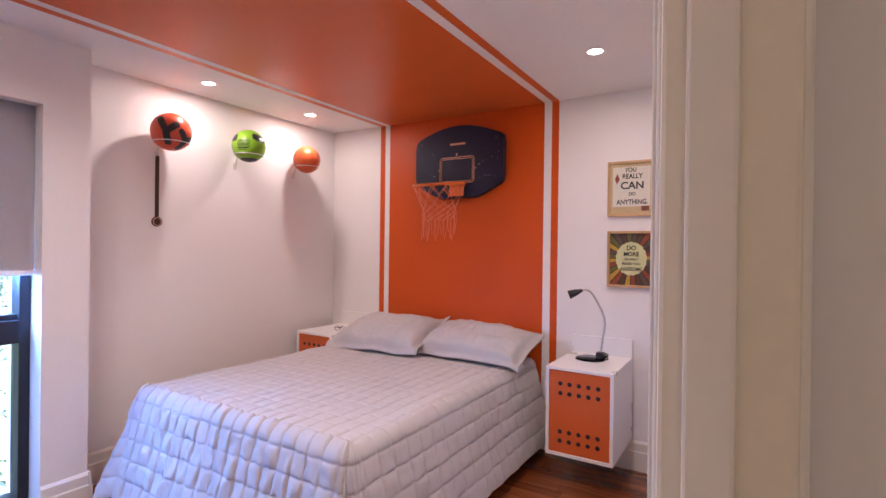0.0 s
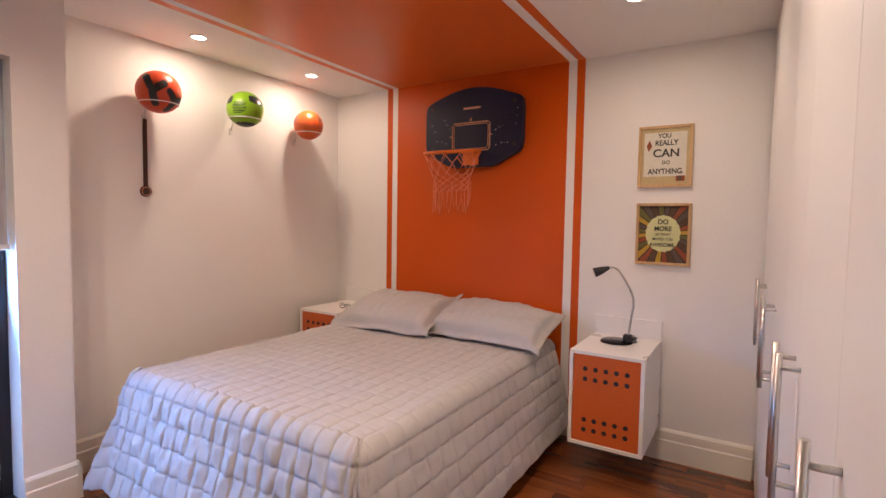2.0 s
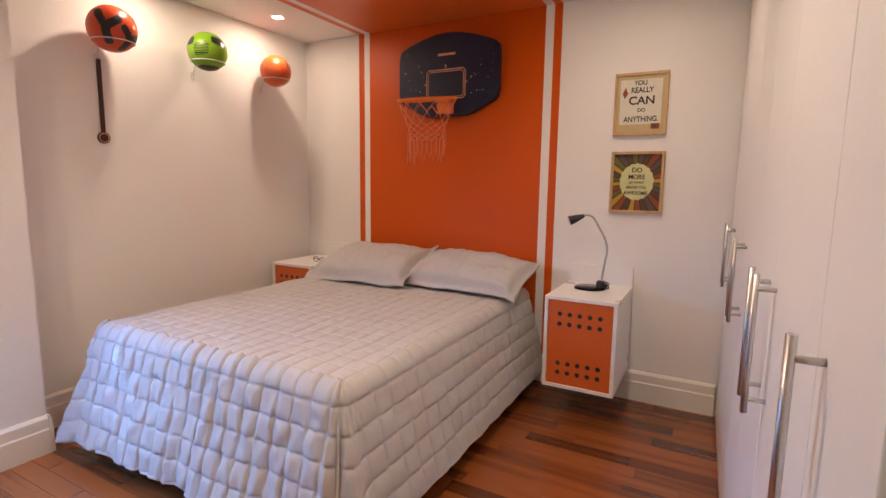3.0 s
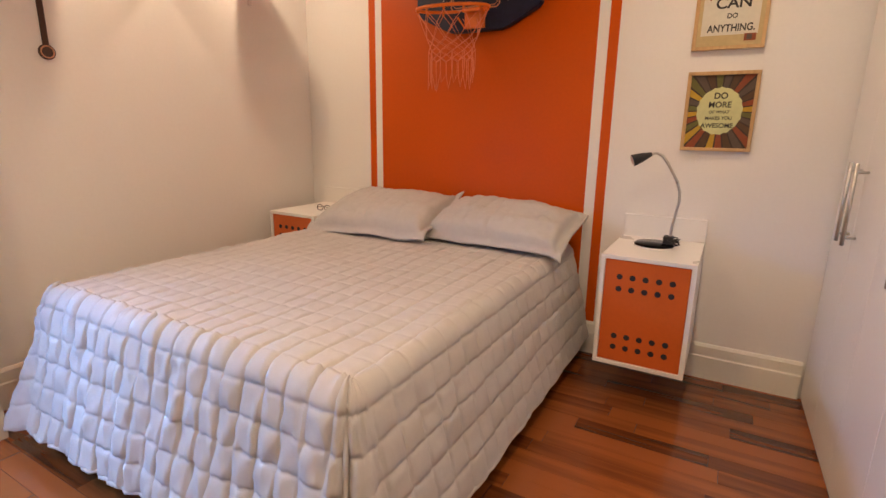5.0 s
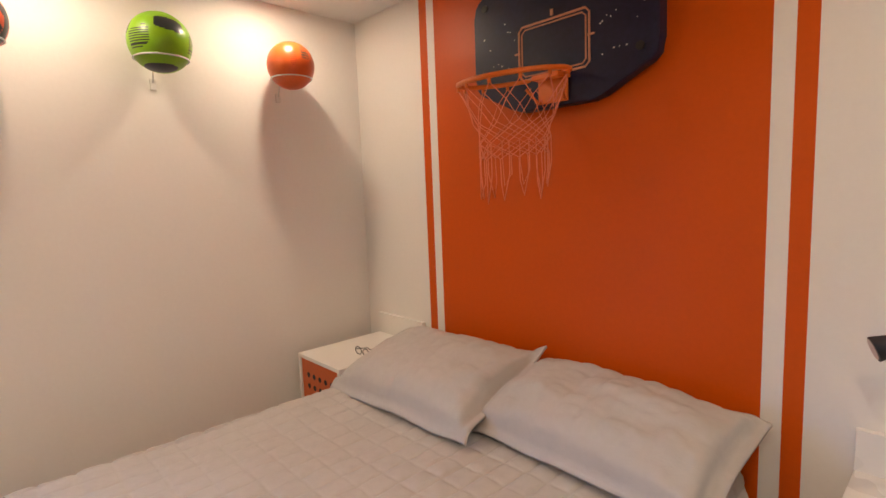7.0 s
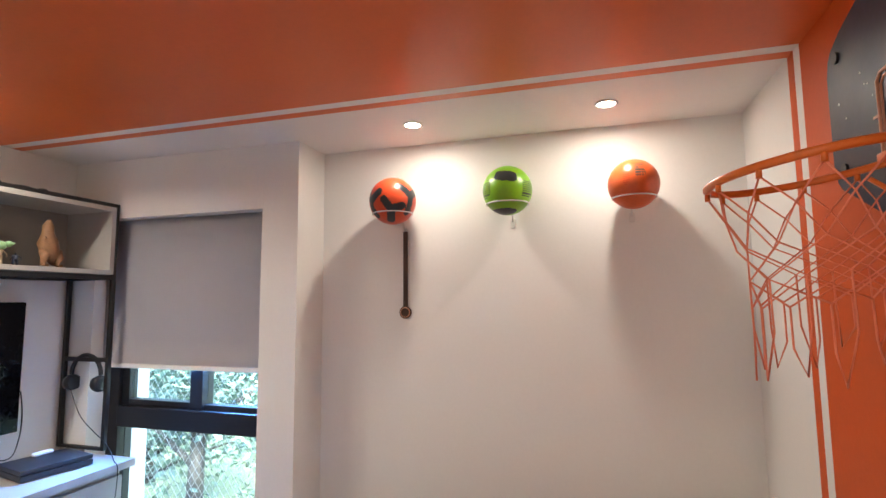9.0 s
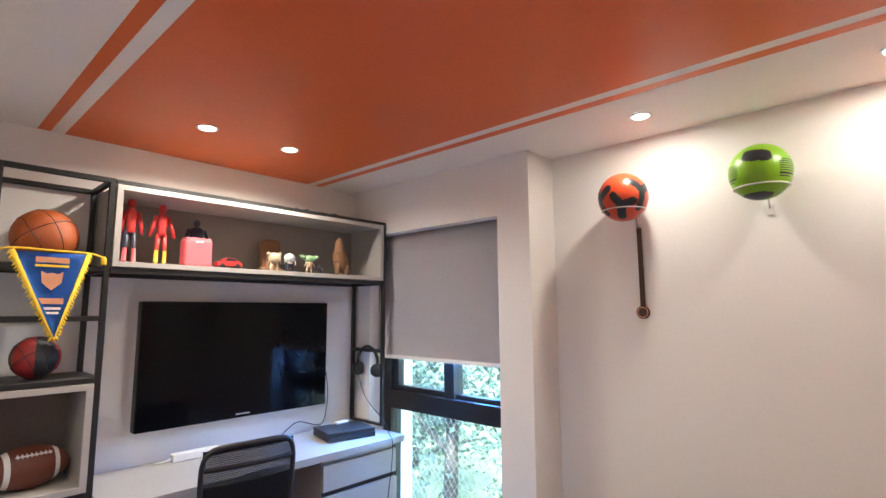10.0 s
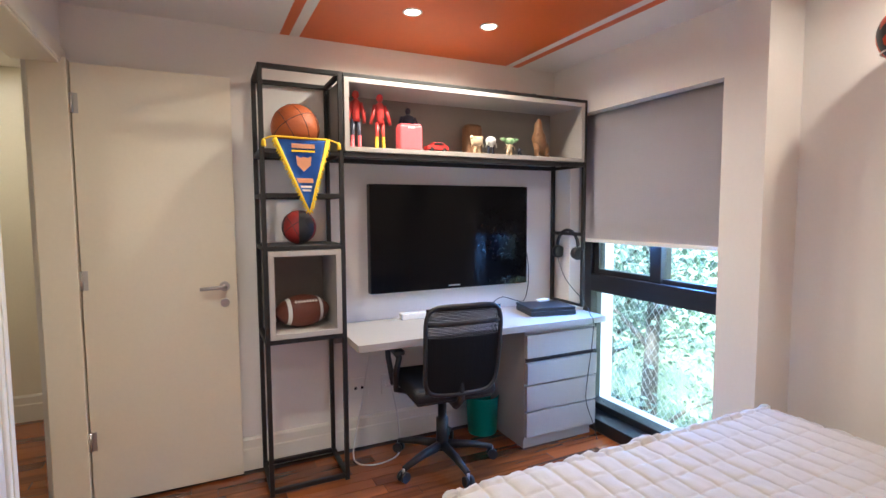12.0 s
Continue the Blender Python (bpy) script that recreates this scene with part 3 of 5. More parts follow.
def pillow(cx, cy, cz, w, d, tilt, lean, turn, tip, label, seed):
    pb = bmesh.new()
    nx, ny = 84, 52
    sheets = []
    for sgn in (1, -1):
        rows = []
        for j in range(ny + 1):
            row = []
            for i in range(nx + 1):
                u, v = 2 * i / nx - 1, 2 * j / ny - 1
                x, y = u * w / 2, v * d / 2
                fl = 0.92
                e = max(0.0, (1 - (abs(u) / fl) ** 3.0)) * max(0.0, (1 - (abs(v) / (fl - 0.03)) ** 3.0)) if abs(u) < fl and abs(v) < fl - 0.03 else 0
                h = 0.098 * e ** 0.5
                pinch = 1 - 0.05 * (1 - abs(v)) * abs(u) ** 2
                h -= 0.006 * math.exp(-((max(abs(u) / fl, abs(v) / (fl - 0.03)) - 1) / 0.035) ** 2)
                h += 0.0095 * (abs(math.sin(math.pi * x / 0.075)) ** 0.4) * (1 if e > 0 else 0.3) * (1 if sgn > 0 else 0) + 0.003 * (abs(math.sin(math.pi * y / 0.10)) ** 0.4) * (1 if e > 0 else 0.3)
                h += (0.014 * noise.noise(Vector((u * 3 + seed, v * 2.5, 0))) + 0.006 * noise.noise(Vector((u * 9 + seed, v * 8, 4)))) * (e ** 0.3)
                sag = 0.014 * noise.noise(Vector((u * 2.4 + seed, v * 2.4, 9))) - 0.018 * max(0, abs(u) - 0.85) * 5 * (1 if seed > 3 else -0.4)
                sag -= 0.16 * max(0.0, -v - 0.86) + 0.10 * max(0.0, abs(u) - 0.9)
                sag += tip * max(0.0, u - 0.82) * max(0.0, v - 0.4) * 9
                row.append(pb.verts.new((x * (1 - 0.05 * (1 - v * v)) if abs(u) > 0.9 else x * pinch, y, sgn * h * (1.0 if sgn > 0 else 0.45) + sag + sgn * 0.003)))
            rows.append(row)
        sheets.append(rows)
        for j in range(ny):
            for i in range(nx):
                q = (rows[j][i], rows[j][i + 1], rows[j + 1][i + 1], rows[j + 1][i])
                pb.faces.new(q if sgn > 0 else q[::-1])
    a, b = sheets
    ring = [(0, i) for i in range(nx)] + [(j, nx) for j in range(ny)] + [(ny, i) for i in range(nx, 0, -1)] + [(j, 0) for j in range(ny, 0, -1)]
    for (j0, i0), (j1, i1) in zip(ring, ring[1:] + ring[:1]):
        pb.faces.new((a[j0][i0], b[j0][i0], b[j1][i1], a[j1][i1]))
    ob = part("pillow", pb, M_QUILT, smooth=True)
    ob.matrix_basis = pose(cx, cy, cz, tilt, lean, turn)
    return tagged(ob, label, "pillow", "pillows on the bed")


pillow(0.86, -0.31, 0.722, 0.82, 0.50, 16, -2.5, 0, 0.05, "light grey quilted pillow sham leaning against the wall", 1.0)
pillow(1.585, -0.262, 0.722, 0.80, 0.42, 17, 0.5, -3, 0.02, "light grey quilted pillow sham with a drooping flanged corner", 5.0)


# ---- basketball hoop ----
hoop = thing("basketball_hoop", (1.315, -0.004, 1.73), "navy basketball backboard with an orange rim and net", "basketball hoop")
out = []
for k in range(13):
    f = k / 12
    out.append((0.965 + 0.70 * f, 2.185 + 0.085 * math.sin(math.pi * f)))
out += [(1.683, 2.165), (1.688, 2.12), (1.688, 1.89), (1.683, 1.845), (1.66, 1.822)]
out += [(1.50, 1.745), (1.46, 1.732), (1.17, 1.732), (1.13, 1.745), (0.97, 1.822), (0.947, 1.845), (0.942, 1.89), (0.942, 2.12), (0.947, 2.165)]
bb = part("backboard", add_prism(bmesh.new(), out[::-1], -0.055, -0.004, 0.009), M_NAVY, hoop, "scuffed navy plastic backboard")
for bx, bz in ((1.0, 2.15), (1.63, 2.15), (1.0, 1.87), (1.63, 1.87)):
    part("bolt", tube([(bx, -0.055, bz), (bx, -0.061, bz)], 0.014, 16), M_PLAST, bb)
sq = [(1.165, 1.86), (1.165, 2.02), (1.18, 2.035), (1.44, 2.035), (1.455, 2.02), (1.455, 1.86), (1.44, 1.845), (1.18, 1.845)]
part("target_square", tube([(x, -0.056, z) for x, z in sq], 0.0042, 6, closed=True), M_COPPER, bb)
part("target_square", tube([(1.31 + (x - 1.31) * 0.91, -0.056, 1.94 + (z - 1.94) * 0.87) for x, z in sq], 0.003, 6, closed=True), M_COPPER, bb)
for cx3, cz3, wx3, wz3 in ((1.31, 2.055, 0.006, 0.02), (1.158, 1.945, 0.02, 0.006), (1.462, 1.945, 0.02, 0.006)):
    part("target_tick", box(cx3 - wx3 / 2 - 0.002, cx3 + wx3 / 2 + 0.002, -0.0605, -0.0545, cz3 - wz3 / 2, cz3 + wz3 / 2), M_COPPER, bb)
part("brand_bar", box(1.25, 1.38, -0.0565, -0.0545, 2.125, 2.14), M_COPPER, bb)
rs = random.Random(6)
for k in range(26):
    side = rs.choice((-1, 1))
    mx, mz = 1.315 + side * rs.uniform(0.17, 0.34), rs.uniform(1.86, 2.12)
    part("scuff", tube([(mx, -0.0545, mz), (mx, -0.0556, mz)], rs.uniform(0.0015, 0.0035), 6), M_CABLE, bb)
RC, RR, RZ = (1.268, -0.226), 0.186, 1.818


def rim_z(y):
    """The rim hangs a little at its front."""
    return RZ + 0.13 * (y - RC[1])


ring = [(RC[0] + RR * math.cos(2 * math.pi * k / 48), RC[1] + RR * math.sin(2 * math.pi * k / 48), rim_z(RC[1] + RR * math.sin(2 * math.pi * k / 48))) for k in range(48)]
rim = part("rim", tube(ring, 0.0085, 10, closed=True), M_HOOP, hoop)
br = box(1.255, 1.375, -0.068, -0.0555, 1.745, 1.85, bevel=0.003)
add_box(br, 1.26, 1.37, -0.115, -0.076, 1.822, 1.84, bevel=0.003)
add_tube(br, [(1.26, -0.075, 1.75), (1.24, -0.12, 1.797)], 0.005, 8)
add_tube(br, [(1.37, -0.075, 1.75), (1.39, -0.12, 1.797)], 0.005, 8)
part("bracket", br, M_HOOP, hoop)
rnd = random.Random(4)
for k in range(12):
    an = 2 * math.pi * (k + 0.5) / 12
    hx, hy2 = RC[0] + RR * math.cos(an), RC[1] + RR * math.sin(an)
    part("net_hook", tube([(hx, hy2, rim_z(hy2) - 0.004), (hx, hy2, rim_z(hy2) - 0.022)], 0.006, 6), M_HOOP, rim)


def net_at(k, lev):
    an = 2 * math.pi * k / 24
    prof = [(1.0, 0.018), (0.86, 0.075), (0.74, 0.14), (0.66, 0.205), (0.63, 0.26)]
    f, dz = prof[lev]
    return Vector((RC[0] + RR * f * math.cos(an) + 0.006 * noise.noise(Vector((k, lev, 2))), RC[1] + RR * f * math.sin(an) + 0.006 * noise.noise(Vector((k, lev, 5))), rim_z(RC[1] + RR * f * math.sin(an)) - dz + 0.008 * noise.noise(Vector((k, lev, 8)))))


for k in range(12):
    for sgn in (1, -1):
        pts = [net_at(2 * k + 1 + (sgn * lev if lev % 2 else 0), lev) for lev in range(5)]
        part("net_cord", tube(pts, 0.002, 5), M_NET, hoop)
for k in range(12):
    a, b = net_at(2 * k + 1, 4), net_at(2 * k + 2, 3)
    dl2 = 0.10 + 0.05 * rnd.random()
    mid = (a + b) / 2 + Vector((0.01 * rnd.uniform(-1, 1), 0.01 * rnd.uniform(-1, 1), 0))
    part("net_loop", tube([a, a + Vector((0.003, 0, -dl2 * 0.6)), Vector((mid.x, mid.y, a.z - dl2)), b + Vector((0.0, 0.002, -dl2 * 0.75)), b], 0.002, 5), M_NET, hoop)


hoop.location += Vector((-0.023, 0, 0.0))


# ---- framed prints ----
M_PAPER = material("print_cream", (0.52, 0.40, 0.20), 0.7, vary=0.12, scale=9)
M_PAPER2 = material("print_pale", (0.66, 0.63, 0.52), 0.7, vary=0.06, scale=9)
M_INK = material("print_ink", (0.02, 0.018, 0.014), 0.7)
M_GREENP = material("print_lime", (0.60, 0.60, 0.30), 0.7, vary=0.08, scale=12)
RAYS = [material("print_ray", c, 0.7, vary=0.15, scale=20) for c in ((0.05, 0.03, 0.02), (0.50, 0.30, 0.03), (0.09, 0.045, 0.02), (0.13, 0.12, 0.03), (0.26, 0.06, 0.02), (0.10, 0.07, 0.05))]


def frame_of(x0, x1, z0, z1, label):
    th = thing("framed_print", ((x0 + x1) / 2, -0.002, z0), label, "picture", "framed prints on the wall")
    w = 0.015
    for a in ((x0, x1, z1 - w, z1), (x0, x1, z0, z0 + w), (x0, x0 + w, z0 + w, z1 - w), (x1 - w, x1, z0 + w, z1 - w)):
        part("frame_bar", box(a[0], a[1], -0.024, -0.002, a[2], a[3], bevel=0.0015), M_LTWOOD, th)
    return th


FACE = Matrix.Rotation(math.pi / 2, 4, "X")


def lettering(th, text, x, z, size, sx=1.0, mat=None, tilt=0.0):
    letters(text, size, mat or M_INK, th, Matrix.Translation((x, -0.0125, z)) @ Matrix.Rotation(tilt, 4, "Y") @ FACE @ Matrix.Diagonal((sx, 1, 1, 1)))


p1 = frame_of(2.388, 2.672, 1.567, 1.912, "light wood framed print reading You Really Can Do Anything")
part("print", box(2.403, 2.657, -0.011, -0.004, 1.582, 1.897), M_PAPER, p1)
part("print_panel", box(2.418, 2.64, -0.0118, -0.011, 1.628, 1.875), M_PAPER2, p1)
for tx, tz, s, txt, sx in ((2.525, 1.855, 0.036, "YOU", 0.9), (2.535, 1.815, 0.042, "REALLY", 0.85), (2.535, 1.757, 0.062, "CAN", 1.05), (2.535, 1.705, 0.028, "DO", 0.95), (2.535, 1.655, 0.042, "ANYTHING.", 0.82)):
    lettering(p1, txt, tx, tz, s, sx)
part("kite", add_prism(bmesh.new(), [(2.43, 1.80), (2.445, 1.835), (2.46, 1.80), (2.443, 1.77)], -0.0125, -0.0119), RAYS[4], p1)
part("stamp", box(2.59, 2.635, -0.0126, -0.0119, 1.60, 1.63), RAYS[4], p1)
part("stamp", box(2.60, 2.62, -0.0133, -0.0127, 1.605, 1.627), RAYS[5], p1)
p1.location += Vector((-0.011, 0, 0.004))
p2 = frame_of(2.388, 2.676, 1.131, 1.482, "light wood framed print reading Do More Of What Makes You Awesome")
part("print", box(2.403, 2.661, -0.010, -0.004, 1.146, 1.467), RAYS[0], p2)
cx, cz, hw, hh = 2.532, 1.31, 0.129, 0.1605
rr = random.Random(9)


def edge_point(an):
    c, s = math.cos(an), math.sin(an)
    k = min(hw / abs(c) if abs(c) > 1e-6 else 9, hh / abs(s) if abs(s) > 1e-6 else 9)
    return (cx + c * k, 1.3065 + s * k)


for k in range(28):
    a0, a1 = 2 * math.pi * k / 28, 2 * math.pi * (k + 0.8) / 28
    part("ray", add_prism(bmesh.new(), [(cx + 0.05 * math.cos(a0), cz + 0.05 * math.sin(a0)), edge_point(a0), edge_point(a1), (cx + 0.05 * math.cos(a1), cz + 0.05 * math.sin(a1))], -0.0108, -0.0101), RAYS[1:][(k * 3 + k // 4) % 5], p2)
part("badge", add_prism(bmesh.new(), [(cx + (0.092 + 0.003 * math.sin(k * 2.7)) * math.cos(2 * math.pi * k / 40), cz + (0.104 + 0.003 * math.sin(k * 2.7)) * math.sin(2 * math.pi * k / 40)) for k in range(40)], -0.0118, -0.0109), M_GREENP, p2)
for tz, s, txt in ((1.376, 0.038, "DO"), (1.337, 0.036, "MORE"), (1.305, 0.019, "OF WHAT"), (1.278, 0.021, "MAKES YOU"), (1.245, 0.029, "AWESOME.")):
    lettering(p2, txt, cx, tz, s, 0.95)
p2.location += Vector((-0.009, 0, -0.003))


# ---- footballs on the wall ----
M_ACRYL = material("white_wire", (0.72, 0.70, 0.66), 0.3)
M_BALL_RED = material("ball_red", (0.60, 0.07, 0.02), 0.32, vary=0.08, bump=0.15, bump_scale=300)
M_BALL_DARK = material("ball_dark", (0.022, 0.026, 0.03), 0.35, vary=0.1)
M_BALL_LIME = material("ball_lime", (0.22, 0.46, 0.012), 0.35, vary=0.08, bump=0.15, bump_scale=300)
M_BALL_OR = material("ball_orange", (0.66, 0.11, 0.02), 0.32, vary=0.1, bump=0.15, bump_scale=300)
M_BALL_TEAL = material("ball_marking", (0.03, 0.06, 0.055), 0.35, vary=0.1)


def near_arc(p, a, b):
    """How far, in radians, p lies from the arc between a and b on a unit ball."""
    best = 9.0
    for k in range(9):
        q = (a.lerp(b, k / 8)).normalized()
        best = min(best, math.acos(max(-1, min(1, p.dot(q)))))
    return best


def way_of(az, el):
    """A unit vector; az turns from the room side of the wall towards the head of the bed."""
    return Vector((math.cos(el) * math.cos(az), math.cos(el) * math.sin(az), math.sin(el)))


ARMS = [(way_of(a, e), [way_of(*q) for q in ends]) for a, e, ends in (
    (-0.75, -0.15, ((-1.15, 0.55), (-0.25, 0.25), (-0.72, -0.75))), (1.2, 0.1, ((0.75, 0.5), (1.8, 0.4), (1.2, -0.6))), (0.3, -0.5, ((0.0, -0.1), (0.8, -0.35), (0.25, -1.1))))]


def red_ball(p):
    return 1 if any(near_arc(p, c, e) < 0.17 for c, ends in ARMS for e in ends) else 0


def patch(p, az, el, w, h, lean=0.0):
    """Is p in a rounded four-sided patch of half sizes w and h round the point az, el of a ball?"""
    da = (math.atan2(p.y, p.x) - az + math.pi) % (2 * math.pi) - math.pi
    de = math.asin(max(-1, min(1, p.z))) - el - lean * da
    return (abs(da * math.cos(el)) / w) ** 3.5 + (abs(de) / h) ** 3.5 < 1


def lime_ball(p):
    for turn in (0.0, 2.15, -2.0):
        if patch(p, 0.08 + turn, 0.44, 0.46, 0.25, -0.12):
            return 1
        if patch(p, -0.98 + turn, -0.05, 0.40, 0.36, 0.2) and int((p.z + 2) * 24) % 2:
            return 1
    return 1 if patch(p, -0.5, -1.25, 0.5, 0.3) else 0


def orange_ball(p):
    for turn in (0.0, 2.2, -2.1):
        if patch(p, 0.22 + turn, 0.42, 0.2, 0.34, 0.1) and int((p.z + 2) * 26) % 3:
            return 1 if p.z > 0.55 or int((p.y + 2) * 31) % 3 else 0
        if patch(p, -0.35 + turn, 0.12, 0.12, 0.3) and int((p.z + 2) * 24) % 2:
            return 2
    return 0


BALLS = [((0.165, -1.562, 2.04), 0.113, [M_BALL_RED, M_BALL_DARK], red_ball, "orange-red and black football on a wall holder"),
         ((0.155, -1.006, 2.055), 0.112, [M_BALL_LIME, M_BALL_DARK], lime_ball, "lime green and black football on a wall holder"),
         ((0.155, -0.468, 2.045), 0.105, [M_BALL_OR, M_BALL_TEAL, M_BALL_RED], orange_ball, "orange football with dark markings on a wall holder")]
for (bx, by, bz), r, mt, rule, label in BALLS:
    fb = bmesh.new()
    add_ball(fb, (0, 0, 0), r, 120, 80)
    if rule:
        for f in fb.faces:
            f.material_index = rule(f.calc_center_median().normalized())
    ob = part("football", fb, mt)
    ob.matrix_basis = Matrix.Translation((bx, by, bz))
    tagged(ob, label, "football", "footballs on the wall")
    ho = thing("ball_holder", (0.0, by, bz - 0.1), "thin white wire ball holder screwed to the wall", "ball holder", "ball holders")
    rc = r * 0.86
    part("ring", tube([(bx + rc * math.cos(2 * math.pi * k / 36), by + rc * math.sin(2 * math.pi * k / 36), bz - r * 0.56) for k in range(36)], 0.0032, 6, closed=True), M_ACRYL, ho)
    part("arm", tube([(bx - rc, by, bz - r * 0.56), (0.03, by, bz - r * 0.62), (0.008, by, bz - r * 1.1)], 0.0032, 6), M_ACRYL, ho)
    part("mount", box(0.0005, 0.008, by - 0.012, by + 0.012, bz - r * 1.35, bz - r * 0.95, bevel=0.002), M_ACRYL, ho)
# hanging strap
strap = thing("hanging_strap", (0.004, -1.557, 1.915), "dark brown leather strap with a round medal at its end", "strap")
part("band", box(0.003, 0.009, -1.569, -1.545, 1.527, 1.912, bevel=0.002), M_LEATHER, strap)
md = bmesh.new()
add_tube(md, [(0.002, -1.557, 1.502), (0.012, -1.557, 1.502)], 0.031, 24)
part("medal", md, M_LEATHER, strap)
part("medal_rim", tube([(0.013, -1.557 + 0.024 * math.cos(2 * math.pi * k / 24), 1.502 + 0.024 * math.sin(2 * math.pi * k / 24)) for k in range(24)], 0.003, 6, closed=True), M_COPPER, strap)
part("hook", tube([(0.0, -1.557, 1.915), (0.014, -1.557, 1.915), (0.016, -1.557, 1.922)], 0.003, 8), M_STEEL, strap)

# ---- desk lamp ----
dlamp = thing("desk_lamp", (2.34, -0.13, 0.69), "black desk lamp with a silver gooseneck on the nightstand", "desk lamp")
part("base", lathe([(0.082, 0), (0.086, 0.004), (0.086, 0.012), (0.078, 0.018), (0.001, 0.020)], (2.325, -0.14, 0.69)), M_GLOSS, dlamp)
part("base_rim", lathe([(0.0865, 0.0), (0.089, 0.001), (0.089, 0.006), (0.0865, 0.007)], (2.325, -0.14, 0.69), 28, True), M_WHITE, dlamp)
neck = [(2.385, -0.135, 0.70), (2.392, -0.135, 0.79), (2.401, -0.135, 0.855), (2.409, -0.135, 0.905), (2.406, -0.135, 0.95), (2.391, -0.135, 0.993), (2.366, -0.135, 1.035), (2.342, -0.135, 1.075), (2.32, -0.135, 1.104), (2.295, -0.137, 1.115), (2.27, -0.14, 1.109)]
fine = []
for a, b in zip(neck, neck[1:]):
    for q in range(6):
        fine.append(tuple(Vector(a).lerp(Vector(b), q / 6)))
fine.append(neck[-1])
part("gooseneck", tube(fine, 0.0055, 8, radii=[0.0056 + 0.0009 * (k % 2) for k in range(len(fine))]), M_STEEL, dlamp)
part("clamp", box(2.362, 2.405, -0.16, -0.11, 0.708, 0.745, bevel=0.006), M_PLAST, dlamp)
way = Vector((-1.0, -0.40, -0.42)).normalized()
p0 = Vector((2.273, -0.14, 1.110))
hb = tube([p0, p0 + way * 0.02, p0 + way * 0.045, p0 + way * 0.085], 0.02, 20, radii=[0.009, 0.014, 0.021, 0.027])
hd = part("shade", hb, M_PLAST, dlamp)
M_LENS = material("lamp_lens", (0.55, 0.45, 0.42), 0.3)
part("bulb", tube([p0 + way * 0.086, p0 + way * 0.0875], 0.022, 20), M_LENS, hd)
cord = []
rk = random.Random(2)
for k in range(40):
    an = k * 0.85
    cord.append((2.405 + 0.022 * math.cos(an) + rk.uniform(-.006, .006), -0.145 + 0.022 * math.sin(an * 1.1), 0.695 + 0.03 * (0.5 + 0.5 * math.sin(k * 0.5)) + 0.0005 * k))
part("cord", tube(cord, 0.003, 6), M_PLAST, dlamp)
dlamp.location += Vector((0.012, -0.09, 0.003))
glasses = thing("eyeglasses", (0.40, -0.30, 0.693), "dark folded eyeglasses lying on the nightstand", "eyeglasses")
for gx in (0.365, 0.425):
    part("rim", tube([(gx + 0.024 * math.cos(2 * math.pi * k / 20), -0.33, 0.7135 + 0.018 * math.sin(2 * math.pi * k / 20)) for k in range(20)], 0.0022, 6, closed=True), M_PLAST, glasses)
part("temple", tube([(0.34, -0.33, 0.715), (0.35, -0.27, 0.708), (0.41, -0.265, 0.696)], 0.0022, 6), M_PLAST, glasses)

# ---- steel and laminate wall unit ----
RX0, RX1, RF, RB = 1.832, 2.232, -3.15, -3.485
S = 0.022


def bar(x0, x1, y0, y1, z0, z1):
    return box(x0, x1, y0, y1, z0, z1, bevel=0.0015, seg=1)


unit = thing("shelf_unit", (1.3, -3.3, 0), "black steel frame wall unit with grey laminate boxes around the desk", "shelf unit")
for px in (RX0, RX1 - S):
    for py in (RF - S, RB):
        part("post", bar(px, px + S, py, py + S, 0.0, 2.105), M_BLACK, unit)
for z in (0.012, 0.762, 1.222, 1.478, 1.688, 2.083):
    for y in (RF - S, RB):
        part("rail", bar(RX0 + S, RX1 - S, y, y + S, z, z + S), M_BLACK, unit)
    for x in (RX0, RX1 - S):
        part("side_rail", bar(x, x + S, RB + S, RF - S, z, z + S), M_BLACK, unit)
for z in (1.232, 1.697):
    part("shelf", bar(RX0 + S, RX1 - S, RB + S, RF - S, z, z + 0.014), M_BLACK, unit, "black shelf")


def open_box(x0, x1, y0, y1, z0, z1, t, parent):
    ob = part("shelf_box", box(x0, x1, y0, y1, z1 - t, z1, bevel=0.001), M_GREY, parent, "grey laminate open box")
    part("panel", box(x0, x1, y0, y1, z0, z0 + t, bevel=0.001), M_GREY, ob)
    part("panel", box(x0, x0 + t, y0, y1, z0 + t, z1 - t), M_GREY, ob)
    part("panel", box(x1 - t, x1, y0, y1, z0 + t, z1 - t), M_GREY, ob)
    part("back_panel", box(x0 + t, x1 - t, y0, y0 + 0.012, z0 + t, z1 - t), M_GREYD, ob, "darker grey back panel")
    return ob


open_box(RX0 + S + 0.002, RX1 - S - 0.002, RB + 0.01, RF + 0.004, 0.786, 1.219, 0.026, unit)
UX0, UX1 = 0.275, RX0 - 0.003
open_box(UX0 + 0.012, UX1 - 0.004, RB + 0.005, RF + 0.006, 1.714, 2.082, 0.024, unit)
for y in (RF - S, RB):
    part("rail", bar(UX0, UX1, y, y + S, 1.685, 1.711), M_BLACK, unit)
    part("rail", bar(UX0, UX1, y, y + S, 2.085, 2.103), M_BLACK, unit)
for z in (1.685, 2.085):
    part("side_rail", bar(UX0, UX0 + S, RB + S, RF - S, z, z + 0.02), M_BLACK, unit)
for y in (RF - S, RB):
    part("post", bar(UX0 - 0.012, UX0 - 0.012 + S, y, y + S, 0.785, 2.103), M_BLACK, unit)
part("side_rail", bar(UX0 - 0.012, UX0 - 0.012 + S, RB + S, RF - S, 1.245, 1.267), M_BLACK, unit)
